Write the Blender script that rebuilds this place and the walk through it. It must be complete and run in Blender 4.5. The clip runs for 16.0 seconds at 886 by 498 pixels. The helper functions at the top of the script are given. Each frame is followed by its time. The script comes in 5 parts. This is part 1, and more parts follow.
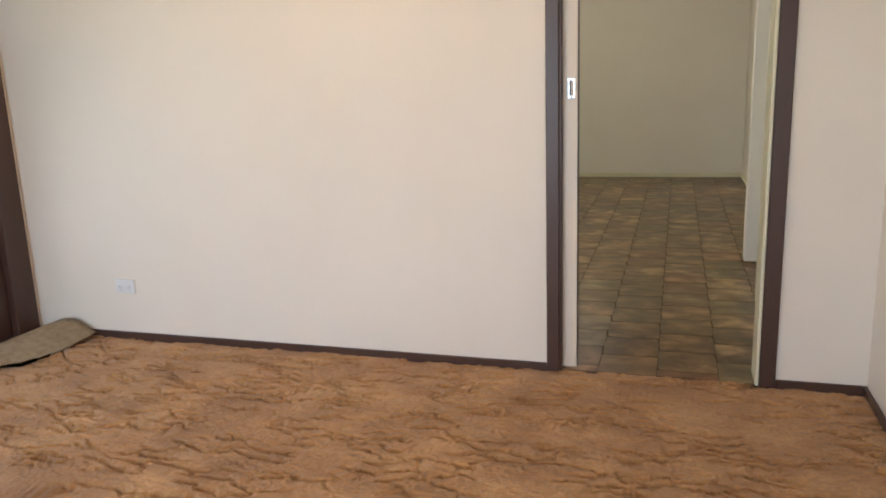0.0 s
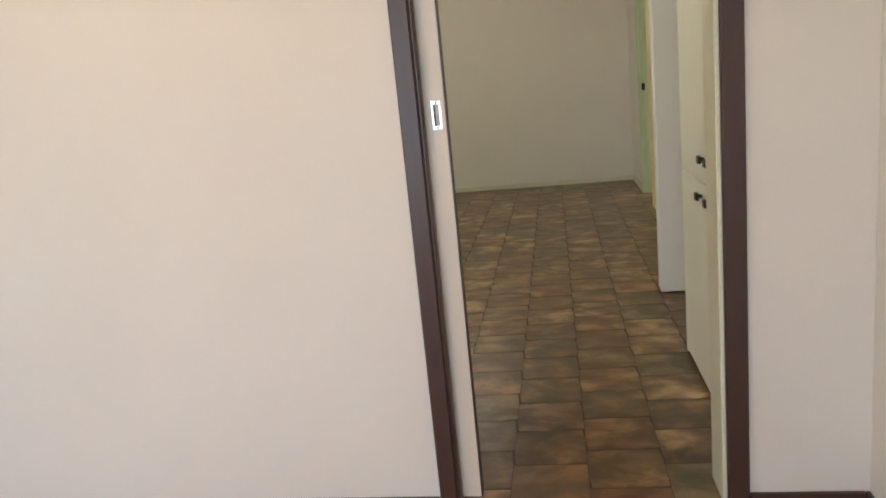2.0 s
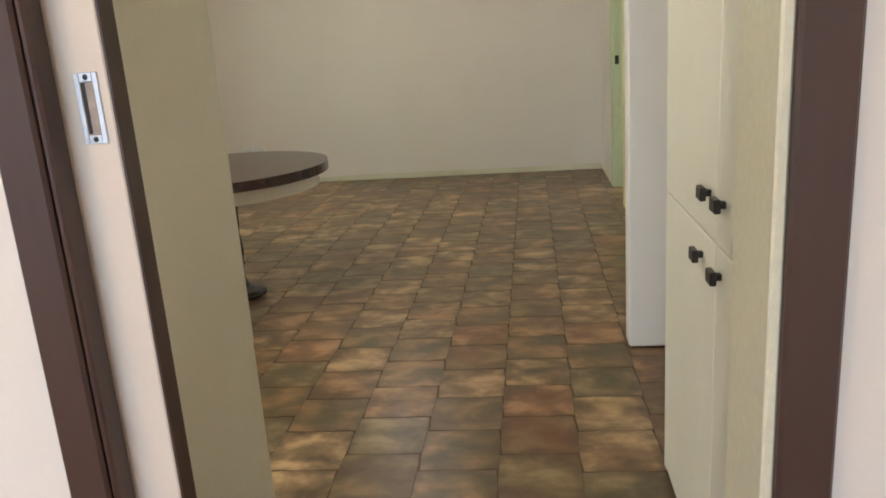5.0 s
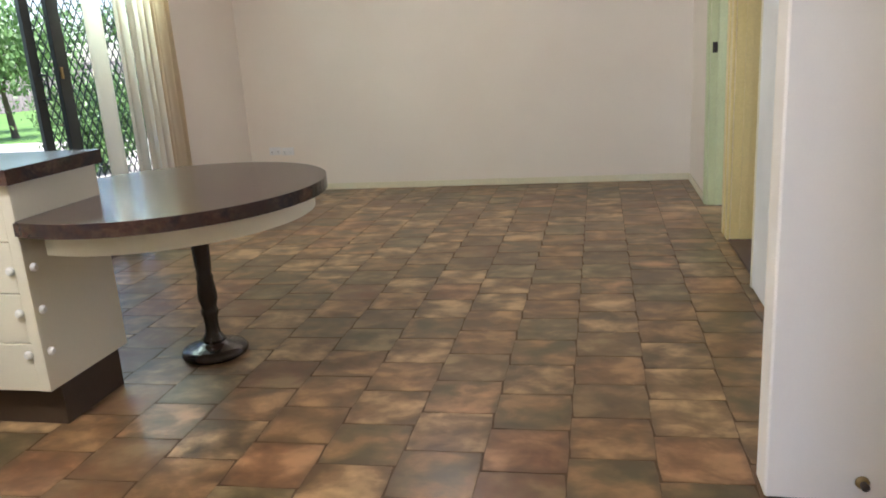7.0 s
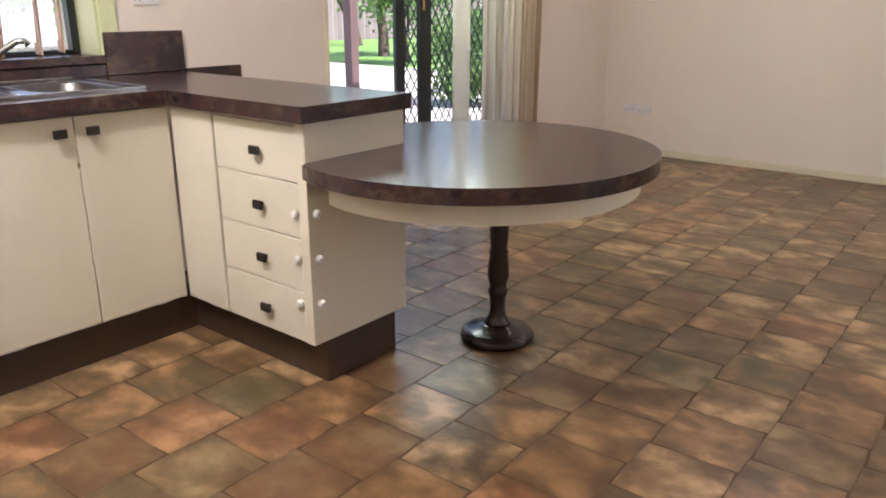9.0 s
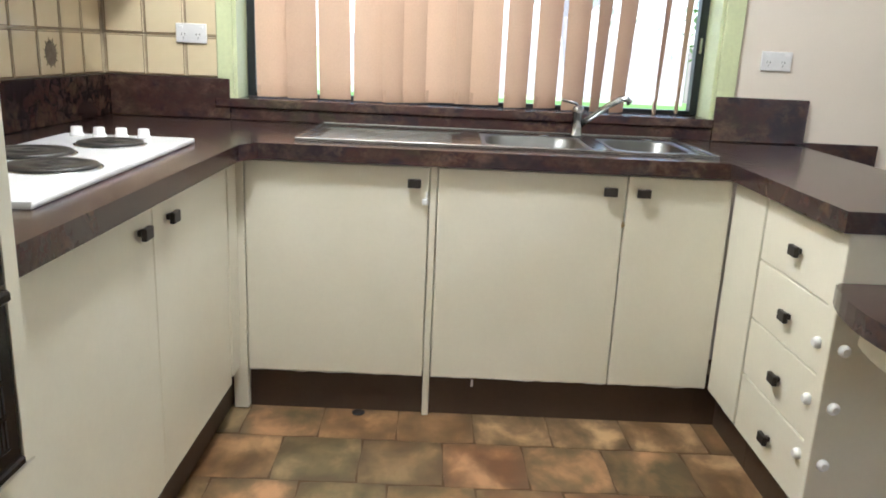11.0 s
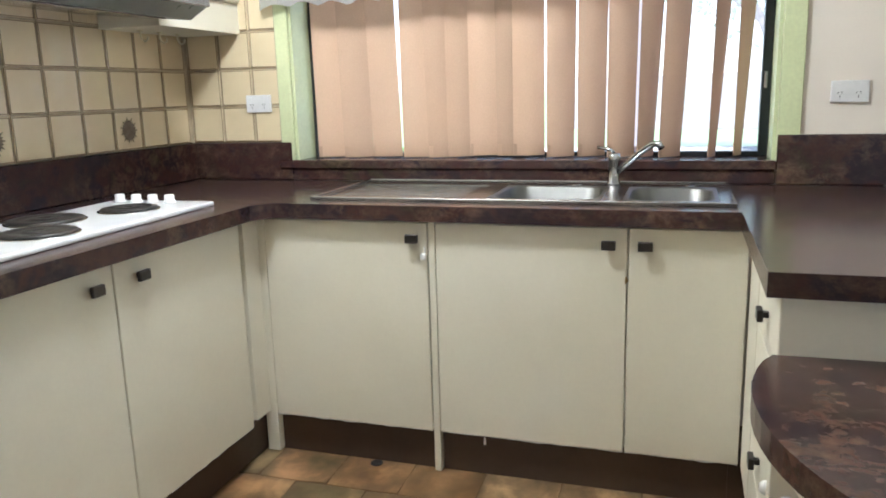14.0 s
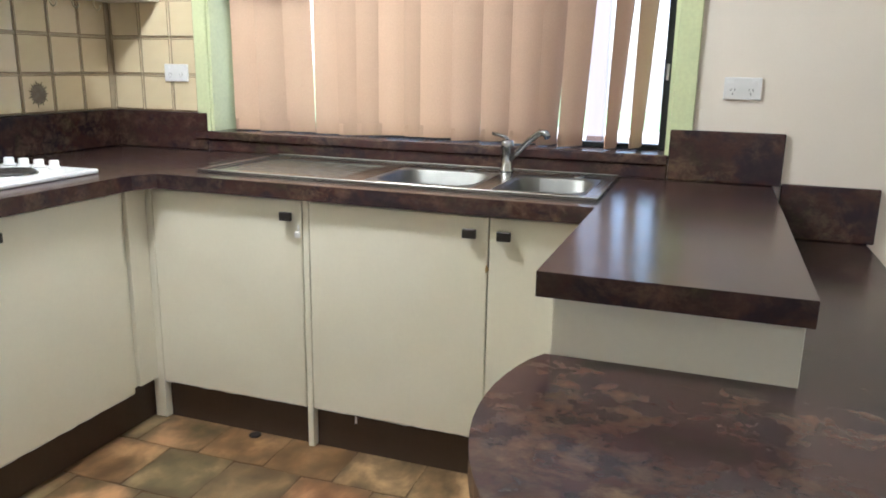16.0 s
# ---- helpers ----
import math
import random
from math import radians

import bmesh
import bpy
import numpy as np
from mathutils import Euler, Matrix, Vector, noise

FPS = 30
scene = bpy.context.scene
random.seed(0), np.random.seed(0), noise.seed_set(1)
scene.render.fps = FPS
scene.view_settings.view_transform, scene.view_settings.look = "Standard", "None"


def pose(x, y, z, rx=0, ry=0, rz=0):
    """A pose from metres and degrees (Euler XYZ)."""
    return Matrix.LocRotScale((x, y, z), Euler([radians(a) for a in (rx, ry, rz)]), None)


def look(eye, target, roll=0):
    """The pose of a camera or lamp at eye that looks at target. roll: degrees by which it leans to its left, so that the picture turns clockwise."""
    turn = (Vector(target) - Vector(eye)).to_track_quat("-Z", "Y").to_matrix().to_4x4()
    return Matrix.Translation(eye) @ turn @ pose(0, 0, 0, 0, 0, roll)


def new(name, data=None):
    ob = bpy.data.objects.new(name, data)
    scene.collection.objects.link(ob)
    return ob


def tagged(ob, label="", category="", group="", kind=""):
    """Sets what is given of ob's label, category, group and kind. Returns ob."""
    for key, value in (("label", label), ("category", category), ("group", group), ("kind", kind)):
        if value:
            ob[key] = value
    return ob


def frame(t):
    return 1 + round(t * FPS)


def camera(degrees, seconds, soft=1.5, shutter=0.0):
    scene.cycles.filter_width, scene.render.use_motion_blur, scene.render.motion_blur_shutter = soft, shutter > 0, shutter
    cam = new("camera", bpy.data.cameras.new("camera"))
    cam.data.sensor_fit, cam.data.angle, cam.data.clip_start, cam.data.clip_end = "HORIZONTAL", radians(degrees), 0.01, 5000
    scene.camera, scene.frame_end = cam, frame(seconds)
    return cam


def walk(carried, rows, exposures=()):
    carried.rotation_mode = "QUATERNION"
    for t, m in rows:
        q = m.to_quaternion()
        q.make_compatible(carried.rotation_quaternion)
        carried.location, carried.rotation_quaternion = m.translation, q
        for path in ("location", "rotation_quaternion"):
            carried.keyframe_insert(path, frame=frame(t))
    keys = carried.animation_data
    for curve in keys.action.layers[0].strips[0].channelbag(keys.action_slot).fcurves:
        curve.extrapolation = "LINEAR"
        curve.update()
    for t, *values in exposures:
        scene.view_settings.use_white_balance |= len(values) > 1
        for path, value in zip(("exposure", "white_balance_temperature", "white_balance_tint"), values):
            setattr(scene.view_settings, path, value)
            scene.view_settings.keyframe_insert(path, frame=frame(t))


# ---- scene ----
cam = camera(60.7, 16.0, soft=1.8)
PATH = [
    (0, (0.312, 0.79, 1.263), (-0.271, 2.655, 0.837), -2.0),
    (0.5, (0.295, 1.068, 1.295), (-0.132, 2.987, 0.926), -2.3),
    (1, (0.275, 1.293, 1.295), (-0.039, 3.233, 0.924), -2.7),
    (1.5, (0.237, 1.612, 1.292), (0.025, 3.556, 0.872), -4.7),
    (2, (0.221, 1.816, 1.315), (-0.091, 3.745, 0.889), -5.7),
    (2.5, (0.348, 2.04, 1.326), (-0.151, 3.934, 0.919), -4.3),
    (3, (0.458, 2.173, 1.302), (-0.061, 4.049, 0.843), -5.0),
    (3.5, (0.473, 2.345, 1.284), (0.09, 4.239, 0.769), -5.5),
    (4, (0.429, 2.618, 1.306), (0.138, 4.531, 0.797), -5.5),
    (4.5, (0.409, 2.862, 1.287), (0.166, 4.781, 0.778), -4.0),
    (7, (0.358, 4.308, 1.202), (-0.05, 6.197, 0.688), -3.8),
    (7.5, (0.327, 4.481, 1.18), (-0.2, 6.332, 0.637), -2.4),
    (8, (0.223, 4.771, 1.198), (-0.363, 6.595, 0.626), -0.8),
    (8.5, (0.188, 4.866, 1.18), (-0.647, 6.581, 0.58), -1.2),
    (9, (0.234, 4.895, 1.202), (-0.964, 6.374, 0.586), 0.1),
    (9.5, (0.272, 4.935, 1.21), (-1.157, 6.19, 0.596), 0.5),
    (10, (0.187, 5.088, 1.206), (-1.461, 6.06, 0.622), 1.1),
    (12.3, (0.147, 5.841, 1.267), (-1.584, 4.937, 0.836), 1.8),
    (12.5, (0.131, 5.888, 1.271), (-1.61, 4.995, 0.854), 0.7),
    (13, (0.078, 6.036, 1.284), (-1.698, 5.213, 0.871), -0.7),
    (13.5, (0.04, 6.128, 1.277), (-1.786, 5.414, 0.881), -0.8),
    (14, (0.043, 6.179, 1.27), (-1.821, 5.579, 0.862), -1.6),
    (14.5, (0.058, 6.284, 1.269), (-1.856, 5.902, 0.835), -1.4),
    (15, (0.051, 6.388, 1.266), (-1.88, 6.151, 0.802), -0.7),
    (15.5, (-0.05, 6.531, 1.267), (-1.946, 6.112, 0.788), 1.1),
    (16, (-0.112, 6.63, 1.293), (-1.944, 5.979, 0.819), 1.0),
]
EXPOSURES = [(0, 0.62, 6850, 13), (3, 0.60, 6650, 12), (4.5, 0.90, 6500, 13), (7, 1.36, 6000, 22), (8.5, 1.40, 6100, 27), (9, 1.42, 6300, 31), (10, 1.45, 5800, 21), (12.5, 1.5, 5750, 17), (13.5, 1.36, 5700, 17), (14.5, 1.36, 5650, 17), (16, 1.42, 5700, 17)]
walk(cam, [(t, look(eye, target, roll)) for t, eye, target, roll in PATH], EXPOSURES)

# ---- world, sun and daylight ----
SUN_ELEVATION, SUN_AZIMUTH = 62.0, 80.0   # degrees; azimuth clockwise from +y
world = bpy.data.worlds.new("sky")
scene.world = world
world.use_nodes = True
sky = world.node_tree.nodes.new("ShaderNodeTexSky")
sky.sky_type = "NISHITA"
sky.sun_disc = False
sky.sun_elevation = radians(SUN_ELEVATION)
sky.sun_rotation = radians(SUN_AZIMUTH)
world.node_tree.links.new(sky.outputs["Color"], world.node_tree.nodes["Background"].inputs["Color"])
world.node_tree.nodes["Background"].inputs["Strength"].default_value = 0.15

sun_data = bpy.data.lights.new("sun", "SUN")
sun_data.energy, sun_data.angle, sun_data.color = 5.0, radians(0.6), (1.0, 0.95, 0.87)
sun = new("sun", sun_data)
se, sa = radians(SUN_ELEVATION), radians(SUN_AZIMUTH)
sun.matrix_world = look((0, 0, 0), (-math.sin(sa) * math.cos(se), -math.cos(sa) * math.cos(se), -math.sin(se)))


def window_light(name, at, toward, width, height, power, colour):
    """Skylight that enters through a window's opening."""
    data = bpy.data.lights.new(name, "AREA")
    data.shape, data.size, data.size_y, data.energy, data.color = "RECTANGLE", width, height, power, colour
    ob = new(name, data)
    ob.matrix_world = look(at, toward)
    return ob


living_sky = window_light("skylight_living_back", (-1.0, -1.58, 1.2), (-1.4, 3.9, 0.25), 2.6, 1.3, 33, (0.63, 0.79, 1.0))
living_sky.data.spread = radians(115)
window_light("skylight_living_west", (-3.12, 2.5, 1.1), (-1.0, 2.2, -0.2), 2.0, 1.6, 5, (0.80, 0.90, 1.0))
window_light("skylight_kitchen", (-3.12, 5.55, 1.56), (0, 5.55, 1.5), 1.80, 1.06, 1.6, (0.97, 0.98, 1.0))
window_light("skylight_dining", (-3.0, 8.75, 1.86), (0, 8.75, 0.3), 1.8, 0.32, 14, (0.76, 1.0, 0.80))
window_light("skylight_hall", (2.65, 9.5, 1.5), (1.2, 9.5, 0.6), 0.9, 1.0, 5, (0.9, 0.96, 1.0))


def lamp(name, at, power, colour):
    data = bpy.data.lights.new(name, "POINT")
    data.energy, data.color, data.shadow_soft_size = power, colour, 0.05 if name == "dining_lamp" else 0.11
    ob = new(name, data)
    ob.location = at
    return ob


LAMPS = (("living_lamp", (-1.0, 2.45, 2.40), 16, (1.0, 0.67, 0.40)), ("kitchen_lamp", (-1.6, 5.15, 2.40), 38, (0.95, 0.985, 0.885)), ("dining_lamp", (-0.715, 9.0, 2.17), 8.0, (1.0, 0.89, 0.78)))
for lamp_row in LAMPS:
    lamp(*lamp_row)


# ---- materials ----
def links(m):
    return m.node_tree.links.new


def surface(name, colour, rough=0.6, colour2=None, scale=4.0, metal=0.0, bump=0.0, bump_scale=60.0, stretch=(1, 1, 1), fine=0.12,
            coat=0.0, rand=0.0, low=0.35, high=0.65, rough_var=0.08):
    """A procedural surface: two colours mixed by a wide noise, a fine grain over it, and a grain bump."""
    m = bpy.data.materials.new(name)
    m.use_nodes = True
    n, ln = m.node_tree.nodes, m.node_tree.links.new
    b = n["Principled BSDF"]
    b.inputs["Metallic"].default_value = metal
    b.inputs["Coat Weight"].default_value = coat
    b.inputs["Coat Roughness"].default_value = 0.08
    tc = n.new("ShaderNodeTexCoord")
    mp = n.new("ShaderNodeMapping")
    mp.inputs["Scale"].default_value = stretch
    ln(tc.outputs["Object"], mp.inputs["Vector"])
    wide = n.new("ShaderNodeTexNoise")
    wide.inputs["Scale"].default_value, wide.inputs["Detail"].default_value = scale, 5
    ln(mp.outputs["Vector"], wide.inputs["Vector"])
    ramp = n.new("ShaderNodeMapRange")
    ramp.inputs["From Min"].default_value, ramp.inputs["From Max"].default_value = low, high
    ln(wide.outputs["Fac"], ramp.inputs["Value"])
    mix = n.new("ShaderNodeMix")
    mix.data_type = "RGBA"
    c2 = colour2 or tuple(c * 0.86 for c in colour)
    mix.inputs["A"].default_value, mix.inputs["B"].default_value = (*colour, 1), (*c2, 1)
    ln(ramp.outputs["Result"], mix.inputs["Factor"])
    grain = n.new("ShaderNodeTexNoise")
    grain.inputs["Scale"].default_value, grain.inputs["Detail"].default_value = bump_scale, 4
    ln(mp.outputs["Vector"], grain.inputs["Vector"])
    gr = n.new("ShaderNodeMapRange")
    gr.inputs["To Min"].default_value, gr.inputs["To Max"].default_value = 1 - fine, 1 + fine
    ln(grain.outputs["Fac"], gr.inputs["Value"])
    mul = n.new("ShaderNodeMix")
    mul.data_type, mul.blend_type = "RGBA", "MULTIPLY"
    mul.inputs["Factor"].default_value = 1.0
    ln(mix.outputs["Result"], mul.inputs["A"])
    ln(gr.outputs["Result"], mul.inputs["B"])
    out = mul.outputs["Result"]
    if rand:
        oi = n.new("ShaderNodeObjectInfo")
        hv = n.new("ShaderNodeHueSaturation")
        rr = n.new("ShaderNodeMapRange")
        rr.inputs["To Min"].default_value, rr.inputs["To Max"].default_value = 1 - rand, 1 + rand
        ln(oi.outputs["Random"], rr.inputs["Value"])
        ln(rr.outputs["Result"], hv.inputs["Value"])
        ln(out, hv.inputs["Color"])
        out = hv.outputs["Color"]
    ln(out, b.inputs["Base Color"])
    rv = n.new("ShaderNodeMapRange")
    rv.inputs["To Min"].default_value, rv.inputs["To Max"].default_value = max(rough - rough_var, 0.02), min(rough + rough_var, 1)
    ln(wide.outputs["Fac"], rv.inputs["Value"])
    ln(rv.outputs["Result"], b.inputs["Roughness"])
    if bump:
        bp = n.new("ShaderNodeBump")
        bp.inputs["Strength"].default_value, bp.inputs["Distance"].default_value = bump, 0.004
        ln(grain.outputs["Fac"], bp.inputs["Height"])
        ln(bp.outputs["Normal"], b.inputs["Normal"])
    return m


WALL = surface("cream_wall_paint", (0.80, 0.735, 0.65), 0.62, (0.77, 0.70, 0.615), 1.3, bump=0.06, bump_scale=140, fine=0.02)
CEILING = surface("ceiling_paint", (0.82, 0.80, 0.75), 0.8, scale=1.5, fine=0.03)
TRIM_BROWN = surface("brown_gloss_paint", (0.074, 0.037, 0.027), 0.38, (0.060, 0.030, 0.022), 3, bump=0.08, bump_scale=90, stretch=(1, 1, 0.15))
TRIM_GREEN = surface("pale_green_gloss_paint", (0.60, 0.66, 0.40), 0.38, (0.55, 0.60, 0.36), 3, bump=0.05, bump_scale=80)
TRIM_YELLOW = surface("pale_yellow_gloss_paint", (0.74, 0.62, 0.30), 0.36, (0.70, 0.57, 0.26), 3, bump=0.05, bump_scale=80)
TRIM_CREAM = surface("cream_gloss_paint", (0.74, 0.70, 0.52), 0.4, (0.70, 0.65, 0.47), 3, bump=0.05, bump_scale=80)
DOOR_PAINT = surface("door_cream_paint", (0.78, 0.69, 0.58), 0.45, (0.74, 0.65, 0.54), 2, bump=0.05, bump_scale=90, fine=0.03)
CABINET = surface("cabinet_cream_paint", (0.75, 0.715, 0.60), 0.42, (0.71, 0.675, 0.555), 2.5, bump=0.10, bump_scale=70, fine=0.03)
KICK = surface("brown_kickboard", (0.062, 0.037, 0.022), 0.5, (0.050, 0.029, 0.018), 4, bump=0.1, bump_scale=60)
DARK = surface("black_gap", (0.012, 0.010, 0.009), 0.8)
HANDLE = surface("dark_bronze_handle", (0.030, 0.024, 0.020), 0.42, scale=20, metal=0.3)
STEEL = surface("brushed_steel", (0.42, 0.415, 0.40), 0.24, scale=6, metal=1.0, bump=0.06, bump_scale=120, stretch=(1, 0.1, 1), fine=0.05)
# Bowl steel: the sink's steel darkened, putting the bowls' shade into its colour.
BOWL_STEEL = surface("shaded_steel_bowl", (0.20, 0.20, 0.19), 0.40, (0.16, 0.16, 0.15), 6, metal=1.0, bump=0.05, bump_scale=120, fine=0.05)
CHROME = surface("chrome", (0.46, 0.47, 0.48), 0.14, scale=8, metal=1.0)
PULL_CHROME = surface("bright_chrome_plate", (0.72, 0.75, 0.78), 0.32, scale=20, metal=1.0)
PULL_CUP = surface("worn_cup_metal", (0.30, 0.24, 0.19), 0.45, (0.42, 0.33, 0.26), 60, metal=0.4)
WHITE_PLASTIC = surface("white_plastic", (0.80, 0.80, 0.80), 0.3, scale=10, fine=0.02)
WHITE_ENAMEL = surface("white_enamel", (0.82, 0.83, 0.84), 0.16, scale=6, fine=0.02)
IRON = surface("cast_iron_plate", (0.018, 0.016, 0.015), 0.45, (0.03, 0.026, 0.023), 18, bump=0.15, bump_scale=120)
BLACK_GLASS = surface("oven_black_enamel", (0.011, 0.009, 0.008), 0.24, (0.015, 0.011, 0.009), 5, fine=0.05)
BLACK_GLASS.node_tree.nodes["Principled BSDF"].inputs["Specular IOR Level"].default_value = 0.22
OVEN_GLASS = surface("oven_door_glass", (0.012, 0.011, 0.010), 0.05, scale=3, rough_var=0.02)
OVEN_GLASS.node_tree.nodes["Principled BSDF"].inputs["IOR"].default_value = 2.1
TILE = surface("cream_wall_tile", (0.72, 0.61, 0.41), 0.08, (0.68, 0.565, 0.365), 5, bump=0.012, bump_scale=25, coat=0.6, rand=0.05, fine=0.03, rough_var=0.03)
TILE_LINE = surface("brown_tile_edge_glaze", (0.17, 0.105, 0.055), 0.3, scale=30)
GROUT = surface("beige_grout", (0.50, 0.41, 0.28), 0.85, scale=30, bump=0.2)
SUN_INK = surface("grey_brown_motif_glaze", (0.20, 0.165, 0.12), 0.25, (0.13, 0.10, 0.07), 40)


def node_material(name):
    m = bpy.data.materials.new(name)
    m.use_nodes = True
    return m, m.node_tree.nodes, m.node_tree.links.new, m.node_tree.nodes["Principled BSDF"]


def noise_node(n, ln, vector, scale, detail=4, rough=0.5, distortion=0.0):
    t = n.new("ShaderNodeTexNoise")
    t.inputs["Scale"].default_value, t.inputs["Detail"].default_value = scale, detail
    t.inputs["Roughness"].default_value, t.inputs["Distortion"].default_value = rough, distortion
    ln(vector, t.inputs["Vector"])
    return t


def ramp_node(n, ln, fac, stops):
    r = n.new("ShaderNodeValToRGB")
    e = r.color_ramp.elements
    while len(e) < len(stops):
        e.new(0.5)
    for el, (p, c) in zip(e, stops):
        el.position, el.color = p, (*c, 1)
    ln(fac, r.inputs["Fac"])
    return r


def laminate(name):
    """Dark brown and plum laminate with ochre and rust clouds, semi-gloss."""
    m, n, ln, b = node_material(name)
    g = n.new("ShaderNodeNewGeometry")
    mp = n.new("ShaderNodeMapping")
    mp.inputs["Scale"].default_value = (1.35, 1.0, 1.35)
    mp.inputs["Rotation"].default_value = (0, 0, 0.3)
    ln(g.outputs["Position"], mp.inputs["Vector"])
    wide = noise_node(n, ln, mp.outputs["Vector"], 5.0, 5, 0.6, 0.3)
    c1 = ramp_node(n, ln, wide.outputs["Fac"], [(0.30, (0.022, 0.016, 0.021)), (0.44, (0.030, 0.018, 0.023)), (0.52, (0.052, 0.023, 0.021)), (0.60, (0.038, 0.021, 0.021)), (0.68, (0.040, 0.030, 0.020))])
    flecks = noise_node(n, ln, mp.outputs["Vector"], 17.0, 10, 0.72, 0.3)
    f = ramp_node(n, ln, flecks.outputs["Fac"], [(0.44, (0, 0, 0)), (0.80, (1, 1, 1))])
    shift = n.new("ShaderNodeVectorMath")
    shift.inputs[1].default_value = (3.7, 8.1, 1.3)
    ln(mp.outputs["Vector"], shift.inputs[0])
    patch = noise_node(n, ln, shift.outputs["Vector"], 4.2, 4, 0.55, 0.3)
    pf = ramp_node(n, ln, patch.outputs["Fac"], [(0.42, (0.12, 0.12, 0.12)), (0.60, (1, 1, 1))])
    fm = n.new("ShaderNodeMath")
    fm.operation = "MULTIPLY"
    ln(f.outputs["Color"], fm.inputs[0])
    ln(pf.outputs["Color"], fm.inputs[1])
    tone = ramp_node(n, ln, wide.outputs["Color"], [(0.40, (0.190, 0.105, 0.065)), (0.60, (0.165, 0.125, 0.066))])
    mix = n.new("ShaderNodeMix")
    mix.data_type = "RGBA"
    ln(tone.outputs["Color"], mix.inputs["B"])
    ln(fm.outputs["Value"], mix.inputs["Factor"])
    ln(c1.outputs["Color"], mix.inputs["A"])
    ln(mix.outputs["Result"], b.inputs["Base Color"])
    b.inputs["Roughness"].default_value = 0.21
    b.inputs["Specular IOR Level"].default_value = 0.40
    bp = n.new("ShaderNodeBump")
    bp.inputs["Strength"].default_value, bp.inputs["Distance"].default_value = 0.05, 0.003
    ln(flecks.outputs["Fac"], bp.inputs["Height"])
    ln(bp.outputs["Normal"], b.inputs["Normal"])
    return m


def floor_tile_material(name, joined):
    """Glazed floor tiles: olive, tan and terracotta clouds, each tile its own."""
    m, n, ln, b = node_material(name)
    g = n.new("ShaderNodeNewGeometry")
    rnd = g.outputs["Random Per Island"] if joined else n.new("ShaderNodeObjectInfo").outputs["Random"]
    off = n.new("ShaderNodeVectorMath")
    off.operation = "SCALE"
    off.inputs[0].default_value = (37.0, 61.0, 23.0)
    ln(rnd, off.inputs["Scale"])
    add = n.new("ShaderNodeVectorMath")
    ln(g.outputs["Position"], add.inputs[0])
    ln(off.outputs["Vector"], add.inputs[1])
    mp = n.new("ShaderNodeMapping")
    mp.inputs["Scale"].default_value = (1.0, 1.25, 1.0)
    ln(add.outputs["Vector"], mp.inputs["Vector"])
    base = ramp_node(n, ln, rnd, [(0.0, (0.120, 0.062, 0.026)), (0.18, (0.092, 0.066, 0.030)), (0.36, (0.148, 0.064, 0.028)), (0.52, (0.096, 0.057, 0.027)), (0.68, (0.136, 0.074, 0.032)), (0.84, (0.096, 0.072, 0.034))])
    base.color_ramp.interpolation = "CONSTANT"
    light = ramp_node(n, ln, rnd, [(0.0, (0.42, 0.245, 0.115)), (0.15, (0.31, 0.225, 0.115)), (0.30, (0.45, 0.245, 0.120)), (0.45, (0.25, 0.165, 0.082)), (0.60, (0.54, 0.350, 0.180)), (0.80, (0.33, 0.190, 0.088))])
    light.color_ramp.interpolation = "CONSTANT"
    cloud = noise_node(n, ln, mp.outputs["Vector"], 6.2, 5, 0.52, 0.25)
    cf = ramp_node(n, ln, cloud.outputs["Fac"], [(0.36, (0, 0, 0)), (0.50, (0.30, 0.30, 0.30)), (0.66, (1, 1, 1))])
    mix = n.new("ShaderNodeMix")
    mix.data_type = "RGBA"
    ln(cf.outputs["Color"], mix.inputs["Factor"])
    ln(base.outputs["Color"], mix.inputs["A"])
    ln(light.outputs["Color"], mix.inputs["B"])
    dark = noise_node(n, ln, mp.outputs["Vector"], 10.0, 5, 0.55, 0.1)
    df = ramp_node(n, ln, dark.outputs["Fac"], [(0.30, (0.66, 0.68, 0.64)), (0.55, (1, 1, 1)), (0.75, (1.0, 0.97, 0.93))])
    mul = n.new("ShaderNodeMix")
    mul.data_type, mul.blend_type = "RGBA", "MULTIPLY"
    mul.inputs["Factor"].default_value = 0.6
    ln(mix.outputs["Result"], mul.inputs["A"])
    ln(df.outputs["Color"], mul.inputs["B"])
    glaze = mul.outputs["Result"]
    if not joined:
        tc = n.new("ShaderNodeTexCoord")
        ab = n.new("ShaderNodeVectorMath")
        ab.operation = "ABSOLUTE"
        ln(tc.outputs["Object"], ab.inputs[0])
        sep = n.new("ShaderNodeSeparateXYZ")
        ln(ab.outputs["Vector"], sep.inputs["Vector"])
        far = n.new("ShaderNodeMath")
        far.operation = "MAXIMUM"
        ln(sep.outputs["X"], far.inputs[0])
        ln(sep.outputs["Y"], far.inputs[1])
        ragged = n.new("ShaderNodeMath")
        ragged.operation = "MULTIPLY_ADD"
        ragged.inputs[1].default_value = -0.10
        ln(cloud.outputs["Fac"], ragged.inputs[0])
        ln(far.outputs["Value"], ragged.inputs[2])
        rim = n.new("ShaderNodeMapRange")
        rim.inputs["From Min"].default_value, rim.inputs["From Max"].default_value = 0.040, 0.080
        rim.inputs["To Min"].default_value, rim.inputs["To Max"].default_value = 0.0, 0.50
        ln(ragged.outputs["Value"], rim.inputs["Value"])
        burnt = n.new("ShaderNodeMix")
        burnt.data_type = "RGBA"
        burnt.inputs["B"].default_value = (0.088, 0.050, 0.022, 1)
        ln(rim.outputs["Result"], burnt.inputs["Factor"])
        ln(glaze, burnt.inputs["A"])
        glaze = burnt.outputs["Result"]
